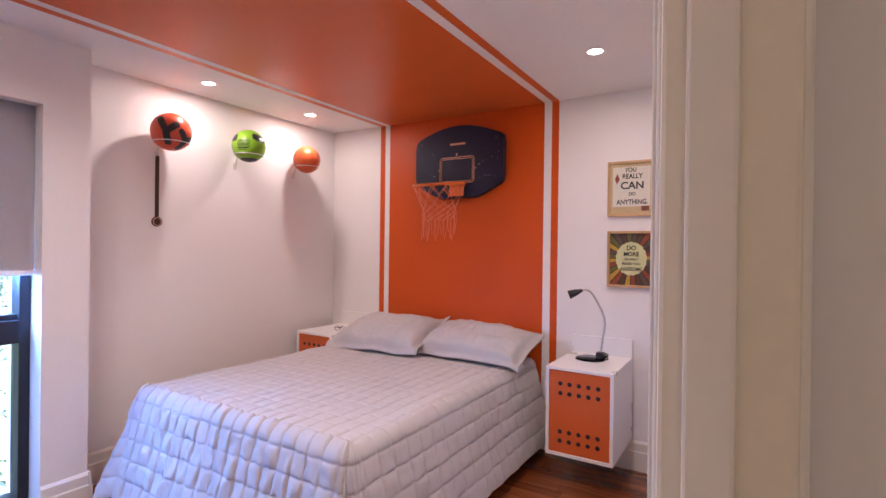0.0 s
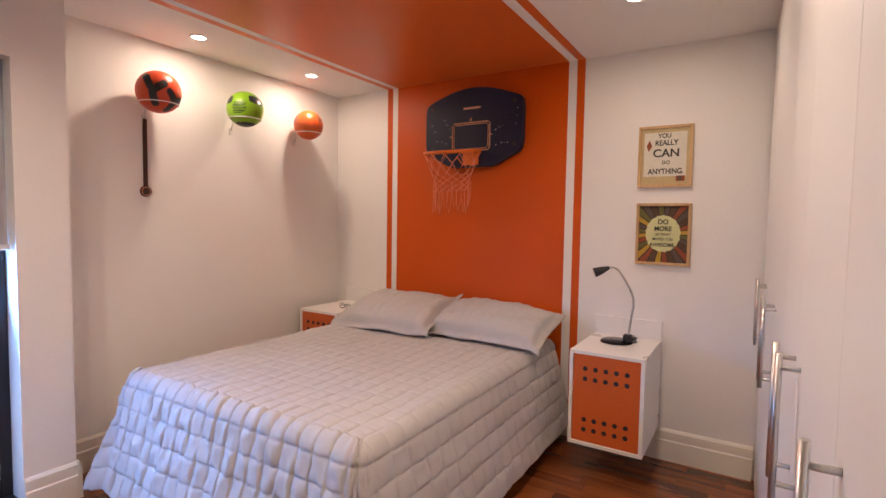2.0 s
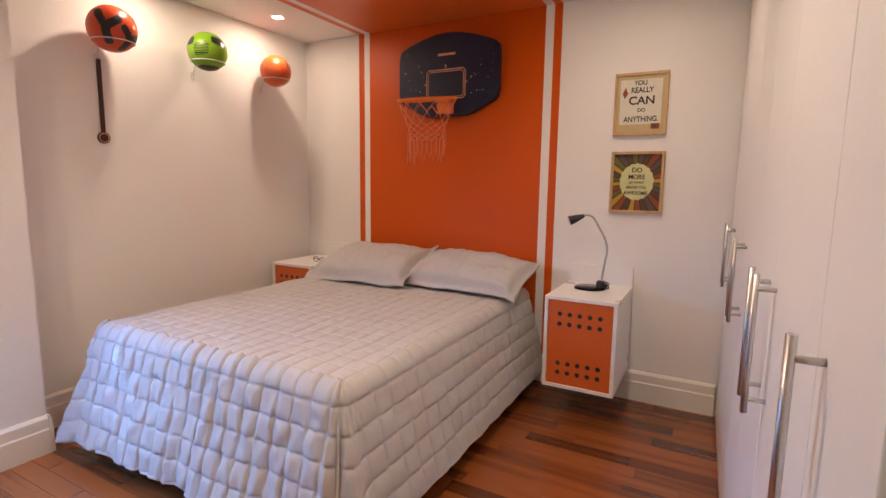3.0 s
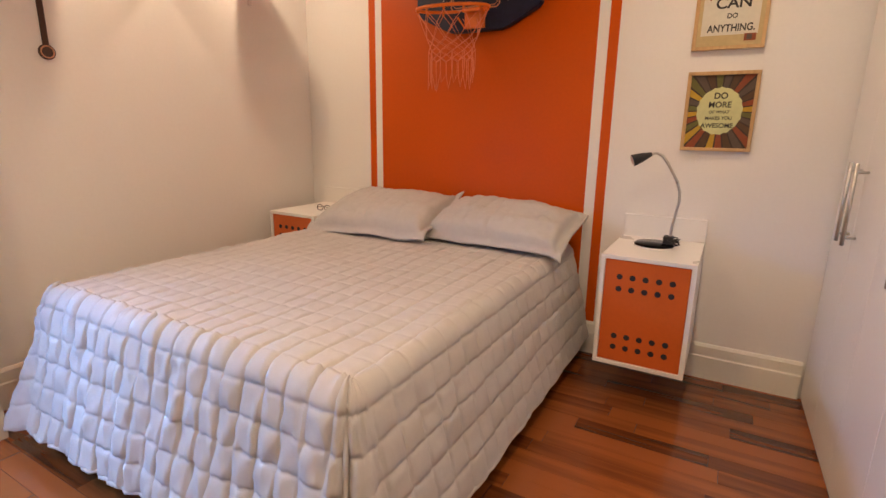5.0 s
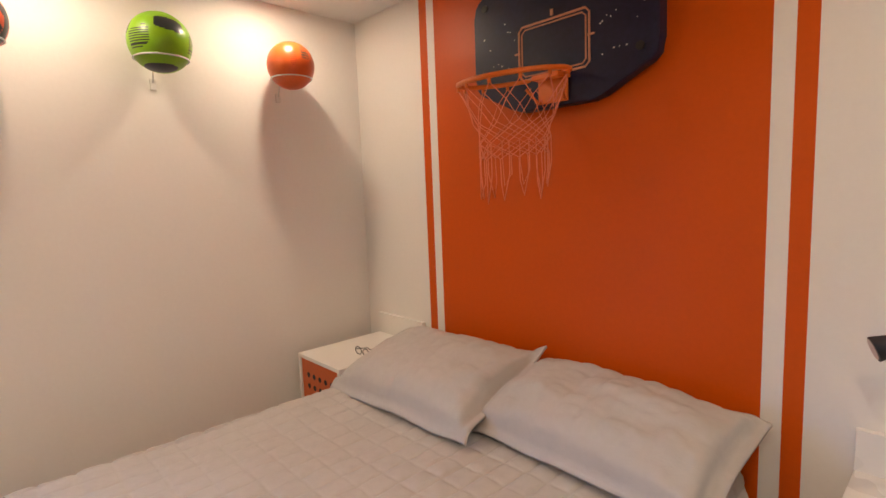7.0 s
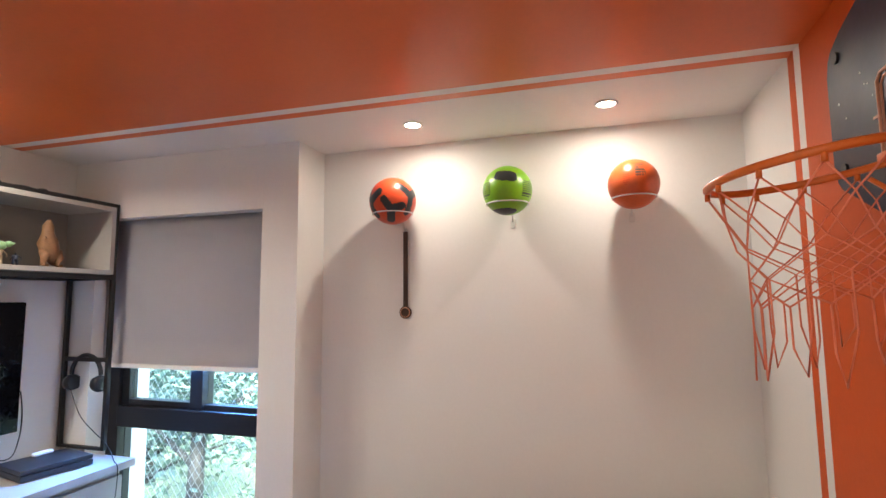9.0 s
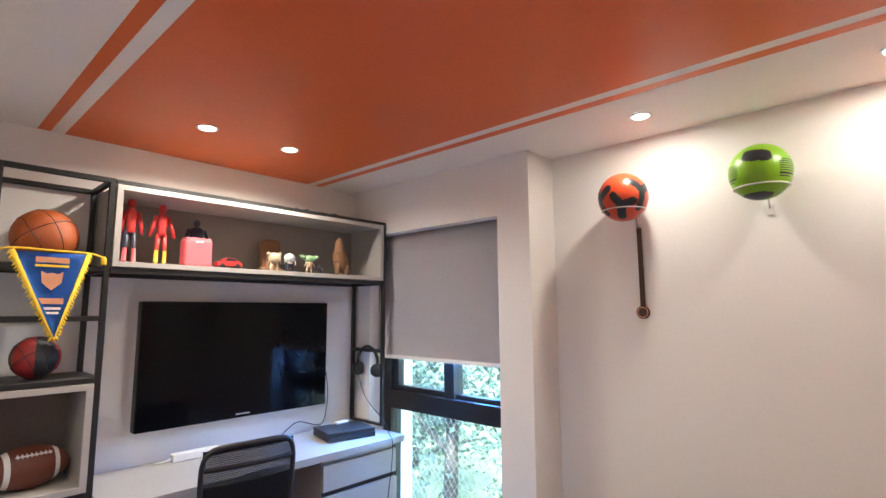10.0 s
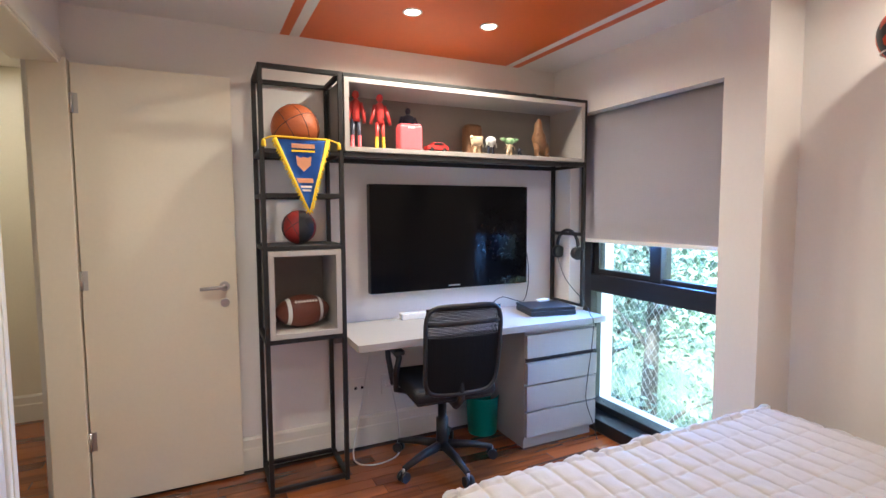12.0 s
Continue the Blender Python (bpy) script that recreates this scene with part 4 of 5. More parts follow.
part("side_rail", bar(UX0 - 0.012, UX0 - 0.012 + S, RB + S, RF - S, 0.785, 0.800), M_BLACK, unit)

# ---- desk ----
desk = thing("desk", (1.07, -3.22, 0), "grey laminate desk with a drawer pedestal", "desk")
part("desktop", box(0.262, 1.828, RB, -2.955, 0.725, 0.762, bevel=0.0015), M_GREY, desk)
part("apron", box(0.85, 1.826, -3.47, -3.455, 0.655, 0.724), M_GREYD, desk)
part("pedestal", box(0.30, 0.822, RB, -3.015, 0.06, 0.723), M_GREY, desk)
part("plinth", box(0.31, 0.815, -3.45, -3.035, 0.0, 0.058), M_GREY, desk)
zs = [0.078, 0.238, 0.398, 0.553, 0.70]
for i in range(4):
    pull = 0.018 if i == 2 else 0.0
    part("drawer", box(0.303, 0.82, -3.014, -2.992 + pull * 0.4, zs[i], zs[i + 1] - (0.028 if i == 2 else 0.011), bevel=0.0015), M_GREY, desk, "grey drawer front")
# dark strip painting the shade in the gap below the top drawer
part("drawer_gap_shade", box(0.306, 0.817, -3.0145, -3.010, zs[3] - 0.030, zs[3]), M_SHADE_BLACK, desk)

# ---- television ----
tv = thing("television", (1.07, -3.45, 0.92), "black flat-screen television, switched off, mounted on the wall", "television")
part("casing", box(0.522, 1.615, -3.49, -3.432, 0.925, 1.57, bevel=0.008, seg=3), M_PLAST, tv)
part("bezel", box(0.524, 1.613, -3.434, -3.4265, 0.927, 1.568, bevel=0.003), M_GLOSS, tv)
part("screen", box(0.548, 1.589, -3.4268, -3.4258, 0.968, 1.545), M_GLOSS, tv)
part("logo_bar", box(1.03, 1.11, -3.4266, -3.4258, 0.943, 0.951), M_STEEL, tv)
part("wall_mount", box(0.8, 1.3, -3.4995, -3.49, 1.1, 1.4), M_BLACK, tv)


# ---- office chair ----
def office_chair(cx, cy, turn):
    ch = thing("office_chair", (0, 0, 0), "black mesh-back office chair on a five-star castor base", "office chair")
    for k in range(5):
        an = 2 * math.pi * k / 5 + 0.42
        c, s = math.cos(an), math.sin(an)
        lg = part("base_leg", tube([(0.03 * c, 0.03 * s, 0.105), (0.16 * c, 0.16 * s, 0.095), (0.285 * c, 0.285 * s, 0.068)], 0.02, 8, radii=[0.026, 0.021, 0.015]), M_PLAST, ch)
        wx, wy = 0.288 * c, 0.288 * s
        for sg in (-1, 1):
            part("castor", tube([(wx - s * 0.006 * sg, wy + c * 0.006 * sg, 0.0275), (wx - s * 0.024 * sg, wy + c * 0.024 * sg, 0.0275)], 0.027, 16), M_PLAST, lg)
        part("castor_stem", tube([(wx, wy, 0.028), (wx, wy, 0.07)], 0.008, 8), M_STEEL, lg)
    part("column", lathe([(0.034, 0.08), (0.034, 0.26), (0.024, 0.262), (0.024, 0.40)], seg=20), M_PLAST, ch)
    part("mechanism", box(-0.09, 0.09, -0.13, 0.10, 0.395, 0.43, bevel=0.008), M_PLAST, ch)
    part("seat", box(-0.23, 0.23, -0.25, 0.22, 0.432, 0.50, bevel=0.03, seg=4), M_MESH, ch, "padded black fabric seat")
    part("seat_shell", box(-0.21, 0.21, -0.23, 0.20, 0.42, 0.434, bevel=0.005), M_PLAST, ch)
    # back frame: rounded rectangle, leaning and curved
    def bp(u, v):
        z = 0.49 + 0.46 * v
        return Vector((u * (0.195 + 0.012 * v), 0.25 + 0.055 * v - 0.05 * (1 - u * u) * -1 * 0.5 + 0.02 * math.sin(v * 3.0), z))
    loop = []
    for a in range(48):
        an = 2 * math.pi * a / 48
        c, s = math.cos(an), math.sin(an)
        u = math.copysign(abs(c) ** 0.35, c)
        v = 0.5 + 0.5 * math.copysign(abs(s) ** 0.35, s)
        loop.append(bp(u, v))
    part("back_frame", tube(loop, 0.0115, 8, closed=True), M_PLAST, ch)
    mesh = bmesh.new()
    for k in range(62):
        v = 0.03 + 0.94 * k / 61
        if 0.79 < v < 0.83:
            continue
        th = 0.0038 if (v < 0.66 or v > 0.95) else 0.0028
        pts = [bp(0.97 * (2 * q / 10 - 1), v) for q in range(11)]
        lo = [mesh.verts.new(p + Vector((0, -0.001, -th))) for p in pts]
        hi = [mesh.verts.new(p + Vector((0, -0.001, th))) for p in pts]
        for q in range(10):
            mesh.faces.new((lo[q], lo[q + 1], hi[q + 1], hi[q]))
    for k in range(44):
        u = -0.96 + 1.92 * k / 43
        pts = [bp(u, 0.03 + 0.94 * q / 14) for q in range(15)]
        lo = [mesh.verts.new(p + Vector((-0.0012, 0.001, 0))) for p in pts]
        hi = [mesh.verts.new(p + Vector((0.0012, 0.001, 0))) for p in pts]
        for q in range(14):
            mesh.faces.new((lo[q], lo[q + 1], hi[q + 1], hi[q]))
    bmesh.ops.solidify(mesh, geom=mesh.faces[:], thickness=0.001)
    part("back_mesh", mesh, M_MESH, ch, "black see-through mesh")
    cross = [bp(0.97 * (2 * q / 10 - 1), 0.81) + Vector((0, -0.004, 0)) for q in range(11)]
    part("back_brace", tube(cross, 0.011, 8), M_PLAST, ch)
    part("lumbar_panel", add_prism(bmesh.new(), [(-0.17, 0.50), (0.17, 0.50), (0.175, 0.60), (0.16, 0.64), (-0.16, 0.64), (-0.175, 0.60)], 0.225, 0.245, 0.004), M_MESH, ch)
    part("back_support", tube([(0, 0.08, 0.41), (0, 0.2, 0.40), (0, 0.262, 0.45), (0, 0.275, 0.60)], 0.02, 8), M_PLAST, ch)
    for sg in (-1, 1):
        ar = part("armrest", tube([(sg * 0.20, -0.02, 0.43), (sg * 0.262, -0.01, 0.45), (sg * 0.275, 0.03, 0.55), (sg * 0.272, 0.09, 0.655), (sg * 0.27, -0.15, 0.672), (sg * 0.272, -0.13, 0.60), (sg * 0.268, -0.04, 0.47)], 0.016, 8), M_PLAST, ch)
        part("arm_pad", box(sg * 0.27 - 0.03, sg * 0.27 + 0.03, -0.17, 0.10, 0.665, 0.692, bevel=0.012, seg=3), M_PLAST, ar)
    ch.matrix_basis = pose(cx, cy, 0, 0, 0, turn)
    return ch


office_chair(1.315, -3.10, -4)

# ---- waste bin ----
wb = bmesh.new()
add_lathe(wb, [(0.090, 0.0), (0.092, 0.004), (0.104, 0.232), (0.108, 0.236), (0.108, 0.242), (0.102, 0.242), (0.099, 0.229), (0.088, 0.008)], (0.91, -3.355, 0), 36)
tagged(part("waste_bin", wb, M_TEAL), "teal plastic waste bin under the desk", "waste bin")

# ---- balls on the shelves ----
def seamed(name, base):
    return material(name, base, 0.5, vary=0.1, scale=10, fine=300, bump=0.5, bump_scale=420)


M_BBALL = seamed("basketball_rubber", (0.40, 0.095, 0.022))


def basketball(c, r, mats, label, two=False):
    th = thing("basketball", (c[0], c[1], c[2] - r), label, "ball", "balls on the shelves")
    bb3 = bmesh.new()
    add_ball(bb3, c, r, 36, 24)
    if two:
        for f in bb3.faces:
            q = f.calc_center_median() - Vector(c)
            f.material_index = 1 if (math.floor((math.atan2(q.x, q.y) + 0.9) / 1.05) % 2 == 0) else 0
    part("skin", bb3, mats, th)
    for kind in range(4):
        pts = []
        for k in range(48):
            a = 2 * math.pi * k / 48
            if kind == 0:
                p = Vector((math.cos(a), math.sin(a), 0))
            elif kind == 1:
                p = Vector((0, math.cos(a), math.sin(a)))
            else:
                sg = 1 if kind == 2 else -1
                p = Vector((sg * 0.62 + 0.14 * sg * math.cos(2 * a), 0.85 * math.cos(a), 0.85 * math.sin(a))).normalized()
            p = Euler((0.5, 0.35, 0.3)).to_matrix() @ p
            pts.append(Vector(c) + p * (r * 0.999))
        part("seam", tube(pts, 0.0019, 5, closed=True), M_PLAST, th)
    return th


basketball((2.045, -3.27, 1.711 + 0.119), 0.119, M_BBALL, "orange rubber basketball resting on the steel shelf")
M_BRED = seamed("ball_red_rubber", (0.30, 0.022, 0.02))
M_BBLK = seamed("ball_black_rubber", (0.02, 0.02, 0.022))
basketball((2.04, -3.27, 1.246 + 0.086), 0.086, [M_BRED, M_BBLK], "small red and black basketball on the steel shelf", True)
am = thing("american_football", (2.03, -3.29, 0.812), "brown american football with white stripes and laces", "ball", "balls on the shelves")
M_AFB = material("football_leather", (0.13, 0.035, 0.018), 0.5, vary=0.12, bump=0.5, bump_scale=350)
prof, stripe = [], []
for k in range(33):
    f = -1 + 2 * k / 32
    prof.append((max(0.003, 0.084 * (1 - f * f) ** 0.62), f * 0.145))
ab = bmesh.new()
add_lathe(ab, prof, seg=32)
for f in ab.faces:
    if 0.072 < abs(f.calc_center_median().z) < 0.092:
        f.material_index = 1
TURN = Matrix.Translation((2.03, -3.29, 0.812 + 0.084)) @ Matrix.Rotation(radians(8), 4, "Z") @ Matrix.Rotation(radians(90), 4, "Y")
bmesh.ops.transform(ab, matrix=TURN, verts=ab.verts)
part("skin", ab, [M_AFB, M_CABLE], am)
for k in range(8):
    z = -0.052 + 0.015 * k
    lb = tube([TURN @ Vector((0.0838 * -0.55 - 0.006, 0.07 * 0.98, z)), TURN @ Vector((-0.064, 0.058, z))], 0.003, 6)
    part("lace", lb, M_CABLE, am)
part("lace_line", tube([TURN @ Vector((-0.0575, 0.0655, -0.058)), TURN @ Vector((-0.0575, 0.0655, 0.06))], 0.003, 6), M_CABLE, am)

# ---- pennant ----
pen = thing("pennant", (2.03, -3.14, 1.71), "blue triangular pennant with yellow fringe hanging from the shelf", "pennant")
pb = bmesh.new()
NP = 14
rowsp = []
for i in range(NP + 1):
    v = i / NP
    hw2 = 0.122 * (1 - v) + 0.004
    rowsp.append([pb.verts.new((2.035 - 0.03 * v + hw2 * (2 * j / 8 - 1), -3.137 + 0.006 * math.sin(4 * v + j * 0.7), 1.742 - 0.345 * v)) for j in range(9)])
for i in range(NP):
    for j in range(8):
        f = pb.faces.new((rowsp[i][j], rowsp[i + 1][j], rowsp[i + 1][j + 1], rowsp[i][j + 1]))
        f.smooth = True
bmesh.ops.solidify(pb, geom=pb.faces[:], thickness=0.002)
part("cloth", pb, M_BLUE, pen)
part("fringe", tube([(2.035 + 0.126, -3.137, 1.745), (2.005, -3.133, 1.39), (2.035 - 0.126, -3.137, 1.745)], 0.0105, 6), M_YEL, pen, "yellow fringe")
for sg in (-1, 1):
    fr = bmesh.new()
    for k in range(26):
        v = (k + 0.5) / 26
        q = Vector((2.035 - 0.03 * v + sg * (0.126 * (1 - v) + 0.004), -3.136, 1.742 - 0.345 * v))
        add_tube(fr, [q, q + Vector((sg * 0.010, 0.002, -0.012 - 0.004 * math.sin(k * 2.3)))], 0.004, 5, radii=[0.006, 0.003])
    part("fringe_threads", fr, M_YEL, pen, "yellow fringe threads")
part("cord", tube(smooth_line([(1.86, -3.14, 1.735), (1.91, -3.137, 1.748), (2.035, -3.133, 1.75), (2.16, -3.137, 1.752), (2.205, -3.14, 1.738)]), 0.0045, 6), M_YEL, pen, "yellow cord")
for tx in (1.855, 2.21):
    part("tassel", lathe([(0.003, 0), (0.010, -0.010), (0.012, -0.034), (0.008, -0.038)], (tx, -3.137, 1.74), 10), M_YEL, pen, "yellow tassel")
part("print_bar", box(1.975, 2.085, -3.1315, -3.1295, 1.70, 1.722), M_COPPER, pen)
part("print_bar", box(1.975, 2.085, -3.1315, -3.1295, 1.683, 1.692), M_YEL, pen)
part("crest", add_prism(bmesh.new(), [(1.992, 1.665), (2.01, 1.655), (2.028, 1.66), (2.046, 1.655), (2.064, 1.665), (2.06, 1.62), (2.028, 1.59), (1.996, 1.62)], -3.133, -3.131), M_COPPER, pen)
part("print_bar", box(1.985, 2.065, -3.1345, -3.1325, 1.535, 1.558), M_COPPER, pen)
part("print_bar", box(1.992, 2.05, -3.1345, -3.1325, 1.512, 1.522), M_CABLE, pen)
part("print_bar", box(1.997, 2.045, -3.1345, -3.1325, 1.495, 1.504), M_CABLE, pen)


pen.location += Vector((0.004, 0, 0.014))


# ---- toys on the upper shelf (plain figures, one mesh each) ----
SH = 1.7385


def figure(name, x, y, h, mats, label, bulk=0.72, arm=0.1, z=SH):
    """A plain standing toy: legs, trunk, arms and head in one mesh; mats: legs, trunk, head."""
    fb = bmesh.new()
    def paint(start, idx):
        fb.faces.ensure_lookup_table()
        for f in fb.faces[start:]:
            f.material_index = idx
    n0 = 0
    for sg in (-1, 1):
        add_tube(fb, [(x + sg * 0.10 * h * bulk, y + 0.03 * h, z + 0.012 * h), (x + sg * 0.09 * h * bulk, y, z + 0.04 * h), (x + sg * 0.085 * h * bulk, y, z + 0.24 * h), (x + sg * 0.055 * h * bulk, y, z + 0.5 * h)], 0.05 * h, 8, radii=[0.04 * h, 0.05 * h * bulk, 0.042 * h * bulk, 0.062 * h * bulk])
    n1 = len(fb.faces)
    add_tube(fb, [(x, y, z + 0.47 * h), (x, y, z + 0.55 * h), (x, y, z + 0.72 * h), (x, y, z + 0.80 * h), (x, y, z + 0.86 * h)], 0.1, 12, radii=[0.10 * h * bulk, 0.085 * h * bulk, 0.125 * h * bulk, 0.11 * h * bulk, 0.03 * h])
    for sg in (-1, 1):
        add_tube(fb, [(x + sg * 0.12 * h * bulk, y, z + 0.79 * h), (x + sg * (0.17 + 0.05 * arm) * h * bulk, y + 0.01, z + 0.62 * h), (x + sg * (0.18 + 0.15 * arm) * h * bulk, y + 0.03 * h, z + 0.45 * h)], 0.03, 8, radii=[0.04 * h, 0.035 * h, 0.03 * h])
    paint(n1, 1)
    n2 = len(fb.faces)
    add_ball(fb, (x, y, z + 0.925 * h), 0.068 * h, 14, 10, (0.9, 1, 1.12))
    paint(n2, 2)
    ob = part("toy_figure", fb, mats)
    return tagged(ob, label, "toy figure", "toy figures on the shelf")


M_TOYY = material("toy_yellow", (0.75, 0.55, 0.03), 0.4)
M_TOYN = material("toy_navy", (0.03, 0.035, 0.06), 0.45)
M_TOYG = material("toy_green", (0.25, 0.42, 0.20), 0.5)
M_TOYB = material("toy_beige", (0.52, 0.40, 0.26), 0.6)
M_TOYBR = material("toy_brown", (0.20, 0.10, 0.045), 0.6, vary=0.2, scale=40, bump=0.4)
M_TOYW = material("toy_grey_white", (0.55, 0.55, 0.54), 0.5)
fa = figure("a", 1.735, -3.26, 0.308, [M_TOYN, M_RED, M_RED], "red and navy plastic toy figure on the shelf")
bts = figure("b", 1.605, -3.25, 0.298, [M_RED, M_RED, M_RED], "red plastic toy figure with yellow boots", 0.72, 0.5)
fa.data.materials.append(M_PINK)
for f in fa.data.polygons:
    if f.center.z < SH + 0.085:
        f.material_index = 3
bts.data.materials.append(M_TOYY)
for f in bts.data.polygons:
    if f.center.z < SH + 0.085:
        f.material_index = 3
figure("c", 1.40, -3.36, 0.262, [M_TOYN, M_TOYN, M_TOYN], "dark plastic toy figure behind the coral box", 1.2)
BOX_X, CAR_X = 1.45, 1.285
cb = box(BOX_X - 0.066, BOX_X + 0.066, -3.26, -3.18, SH, SH + 0.135, bevel=0.012, seg=3)
tb = thing("coral_box", (BOX_X, -3.22, SH), "coral pink rounded plastic box on the shelf", "box")
part("body", cb, M_PINK, tb)
part("lid", box(BOX_X - 0.06, BOX_X + 0.06, -3.254, -3.186, SH + 0.1345, SH + 0.143, bevel=0.003), M_PINK, tb)
part("clasp", box(BOX_X - 0.018, BOX_X + 0.018, -3.182, -3.1785, SH + 0.118, SH + 0.126, bevel=0.001), M_CABLE, tb, "pale clasp")
car = thing("toy_car", (CAR_X, -3.22, SH), "small red toy car on the shelf", "toy car")
part("body", add_prism(bmesh.new(), [(CAR_X + dx, SH + dz) for dx, dz in ((-0.065, 0.012), (0.065, 0.012), (0.068, 0.03), (0.055, 0.036), (0.035, 0.038), (0.02, 0.055), (-0.025, 0.055), (-0.045, 0.038), (-0.065, 0.034))], -3.25, -3.195, 0.003), M_RED, car)
part("windscreen", add_prism(bmesh.new(), [(CAR_X + dx, SH + dz) for dx, dz in ((0.027, 0.04), (0.017, 0.052), (-0.02, 0.052), (-0.037, 0.04))], -3.252, -3.193), M_PLAST, car)
for wx in (CAR_X - 0.038, CAR_X + 0.04):
    for wy in (-3.25, -3.195):
        part("wheel", tube([(wx, wy - 0.004, SH + 0.0125), (wx, wy + 0.004, SH + 0.0125)], 0.0125, 14), M_PLAST, car)


def big_head(ob, x, y, dz, r, ears):
    """Gives a toy a large round head, with round ears if wanted."""
    hb2 = bmesh.new()
    hb2.from_mesh(ob.data)
    k1 = len(hb2.faces)
    add_ball(hb2, (x, y, SH + dz), r, 16, 12, (1.1, 0.95, 0.9))
    for sg in (-1, 1) if ears else ():
        add_ball(hb2, (x + sg * r * 0.95, y, SH + dz + r * 0.62), r * 0.36, 10, 8)
    hb2.faces.ensure_lookup_table()
    for f in hb2.faces[k1:]:
        f.material_index = 2
    hb2.to_mesh(ob.data)
    hb2.free()


# carved wooden head, owl-like stack, small figures and dinosaur
wd = bmesh.new()
add_box(wd, 0.915, 1.03, -3.42, -3.33, SH, SH + 0.20, bevel=0.03, seg=3)
add_box(wd, 0.905, 1.04, -3.425, -3.325, SH, SH + 0.03, bevel=0.008)
tagged(part("wooden_ornament", wd, M_TOYBR), "brown carved wooden ornament at the back of the shelf", "ornament")
big_head(figure("d", 1.02, -3.23, 0.10, [M_TOYB, M_TOYB, M_TOYB], "small beige and brown toy figure", 1.9, 0.2), 1.02, -3.23, 0.078, 0.034, True)
big_head(figure("e", 0.925, -3.23, 0.105, [M_TOYN, M_TOYW, M_TOYW], "small grey and white toy figure", 1.7, 0.2), 0.925, -3.23, 0.084, 0.030, False)
gm = figure("f", 0.80, -3.22, 0.085, [M_TOYB, M_TOYB, M_TOYG], "small green and beige toy figure with wide ears", 1.9, 0.3)
gh = bmesh.new()
gh.from_mesh(gm.data)
k0 = len(gh.faces)
add_ball(gh, (0.80, -3.22, SH + 0.088), 0.026, 14, 10, (1.25, 1, 0.85))
for sg in (-1, 1):
    add_tube(gh, [(0.80 + sg * 0.022, -3.22, SH + 0.092), (0.80 + sg * 0.045, -3.22, SH + 0.098), (0.80 + sg * 0.068, -3.218, SH + 0.104)], 0.01, 8, radii=[0.011, 0.014, 0.002])
gh.faces.ensure_lookup_table()
for f in gh.faces[k0:]:
    f.material_index = 2
gh.to_mesh(gm.data)
gh.free()
figure("g", 0.72, -3.23, 0.06, [M_TOYN, M_TOYN, M_TOYN], "tiny dark toy figure on the shelf", 1.8, 0.2)
dn = bmesh.new()
add_tube(dn, [(0.46, -3.27, SH + 0.02), (0.49, -3.26, SH + 0.03), (0.525, -3.24, SH + 0.07), (0.55, -3.23, SH + 0.125), (0.555, -3.225, SH + 0.17), (0.56, -3.22, SH + 0.205), (0.562, -3.21, SH + 0.235)], 0.03, 10, radii=[0.006, 0.02, 0.042, 0.044, 0.026, 0.024, 0.008])
for sg in (-1, 1):
    add_tube(dn, [(0.53 + sg * 0.028, -3.235, SH + 0.08), (0.535 + sg * 0.036, -3.215, SH + 0.045), (0.53 + sg * 0.034, -3.235, SH + 0.015), (0.53 + sg * 0.034, -3.205, SH + 0.008)], 0.012, 8, radii=[0.026, 0.018, 0.012, 0.01])
    add_tube(dn, [(0.553 + sg * 0.02, -3.215, SH + 0.15), (0.556 + sg * 0.026, -3.195, SH + 0.135)], 0.006, 6)
bmesh.ops.translate(dn, vec=(0.03, 0, 0), verts=dn.verts)
tagged(part("toy_dinosaur", dn, M_TOYBR), "brown toy dinosaur standing on the shelf", "toy")
cc = thing("cable_coil", (0.75, -3.2, 2.105), "thin dark cables lying on top of the wall unit", "cable")
part("cable", tube([(0.62 + 0.012 * k, -3.2 + 0.012 * math.sin(k * 1.1), 2.107 + 0.004 + 0.004 * math.sin(k * 0.8)) for k in range(26)], 0.0035, 6), M_PLAST, cc)

# ---- on the desk ----
con = thing("game_console", (0.53, -3.2, 0.762), "black flat game console on the desk", "game console")
CT = Matrix.Translation((0.53, -3.21, 0.762)) @ Matrix.Rotation(radians(-12), 4, "Z")
for nm, a, m in (("body", (-0.15, 0.15, -0.12, 0.12, 0.004, 0.03), M_PLAST), ("upper_shell", (-0.15, 0.15, -0.125, 0.115, 0.033, 0.052), M_PLAST), ("foot", (-0.12, 0.12, -0.1, 0.1, 0.0, 0.005), M_SHADE_BLACK)):
    cb2 = box(*a, bevel=0.002)
    bmesh.ops.transform(cb2, matrix=CT, verts=cb2.verts)
    part(nm, cb2, m, con)
ctl = bmesh.new()
add_box(ctl, 0.44, 0.53, -3.32, -3.28, 0.8145, 0.832, bevel=0.008, seg=3)
tagged(part("remote_control", ctl, M_CABLE), "white remote lying on the game console", "remote control")
ps = thing("power_strip", (1.33, -3.42, 0.762), "white power strip lying on the desk", "power strip")
part("body", box(1.20, 1.44, -3.44, -3.39, 0.762, 0.802, bevel=0.006), M_CABLE, ps)
part("cord", tube([(1.44, -3.415, 0.78), (1.48, -3.41, 0.772), (1.50, -3.43, 0.768), (1.52, -3.44, 0.767)], 0.004, 8), M_CABLE, ps)
for k in range(4):
    part("socket", tube([(1.24 + 0.05 * k, -3.415, 0.802), (1.24 + 0.05 * k, -3.415, 0.8025)], 0.015, 16), M_WHITE, ps)
hp = thing("headphones", (0.275, -3.3, 1.26), "black over-ear headphones hanging on the steel rail", "headphones")
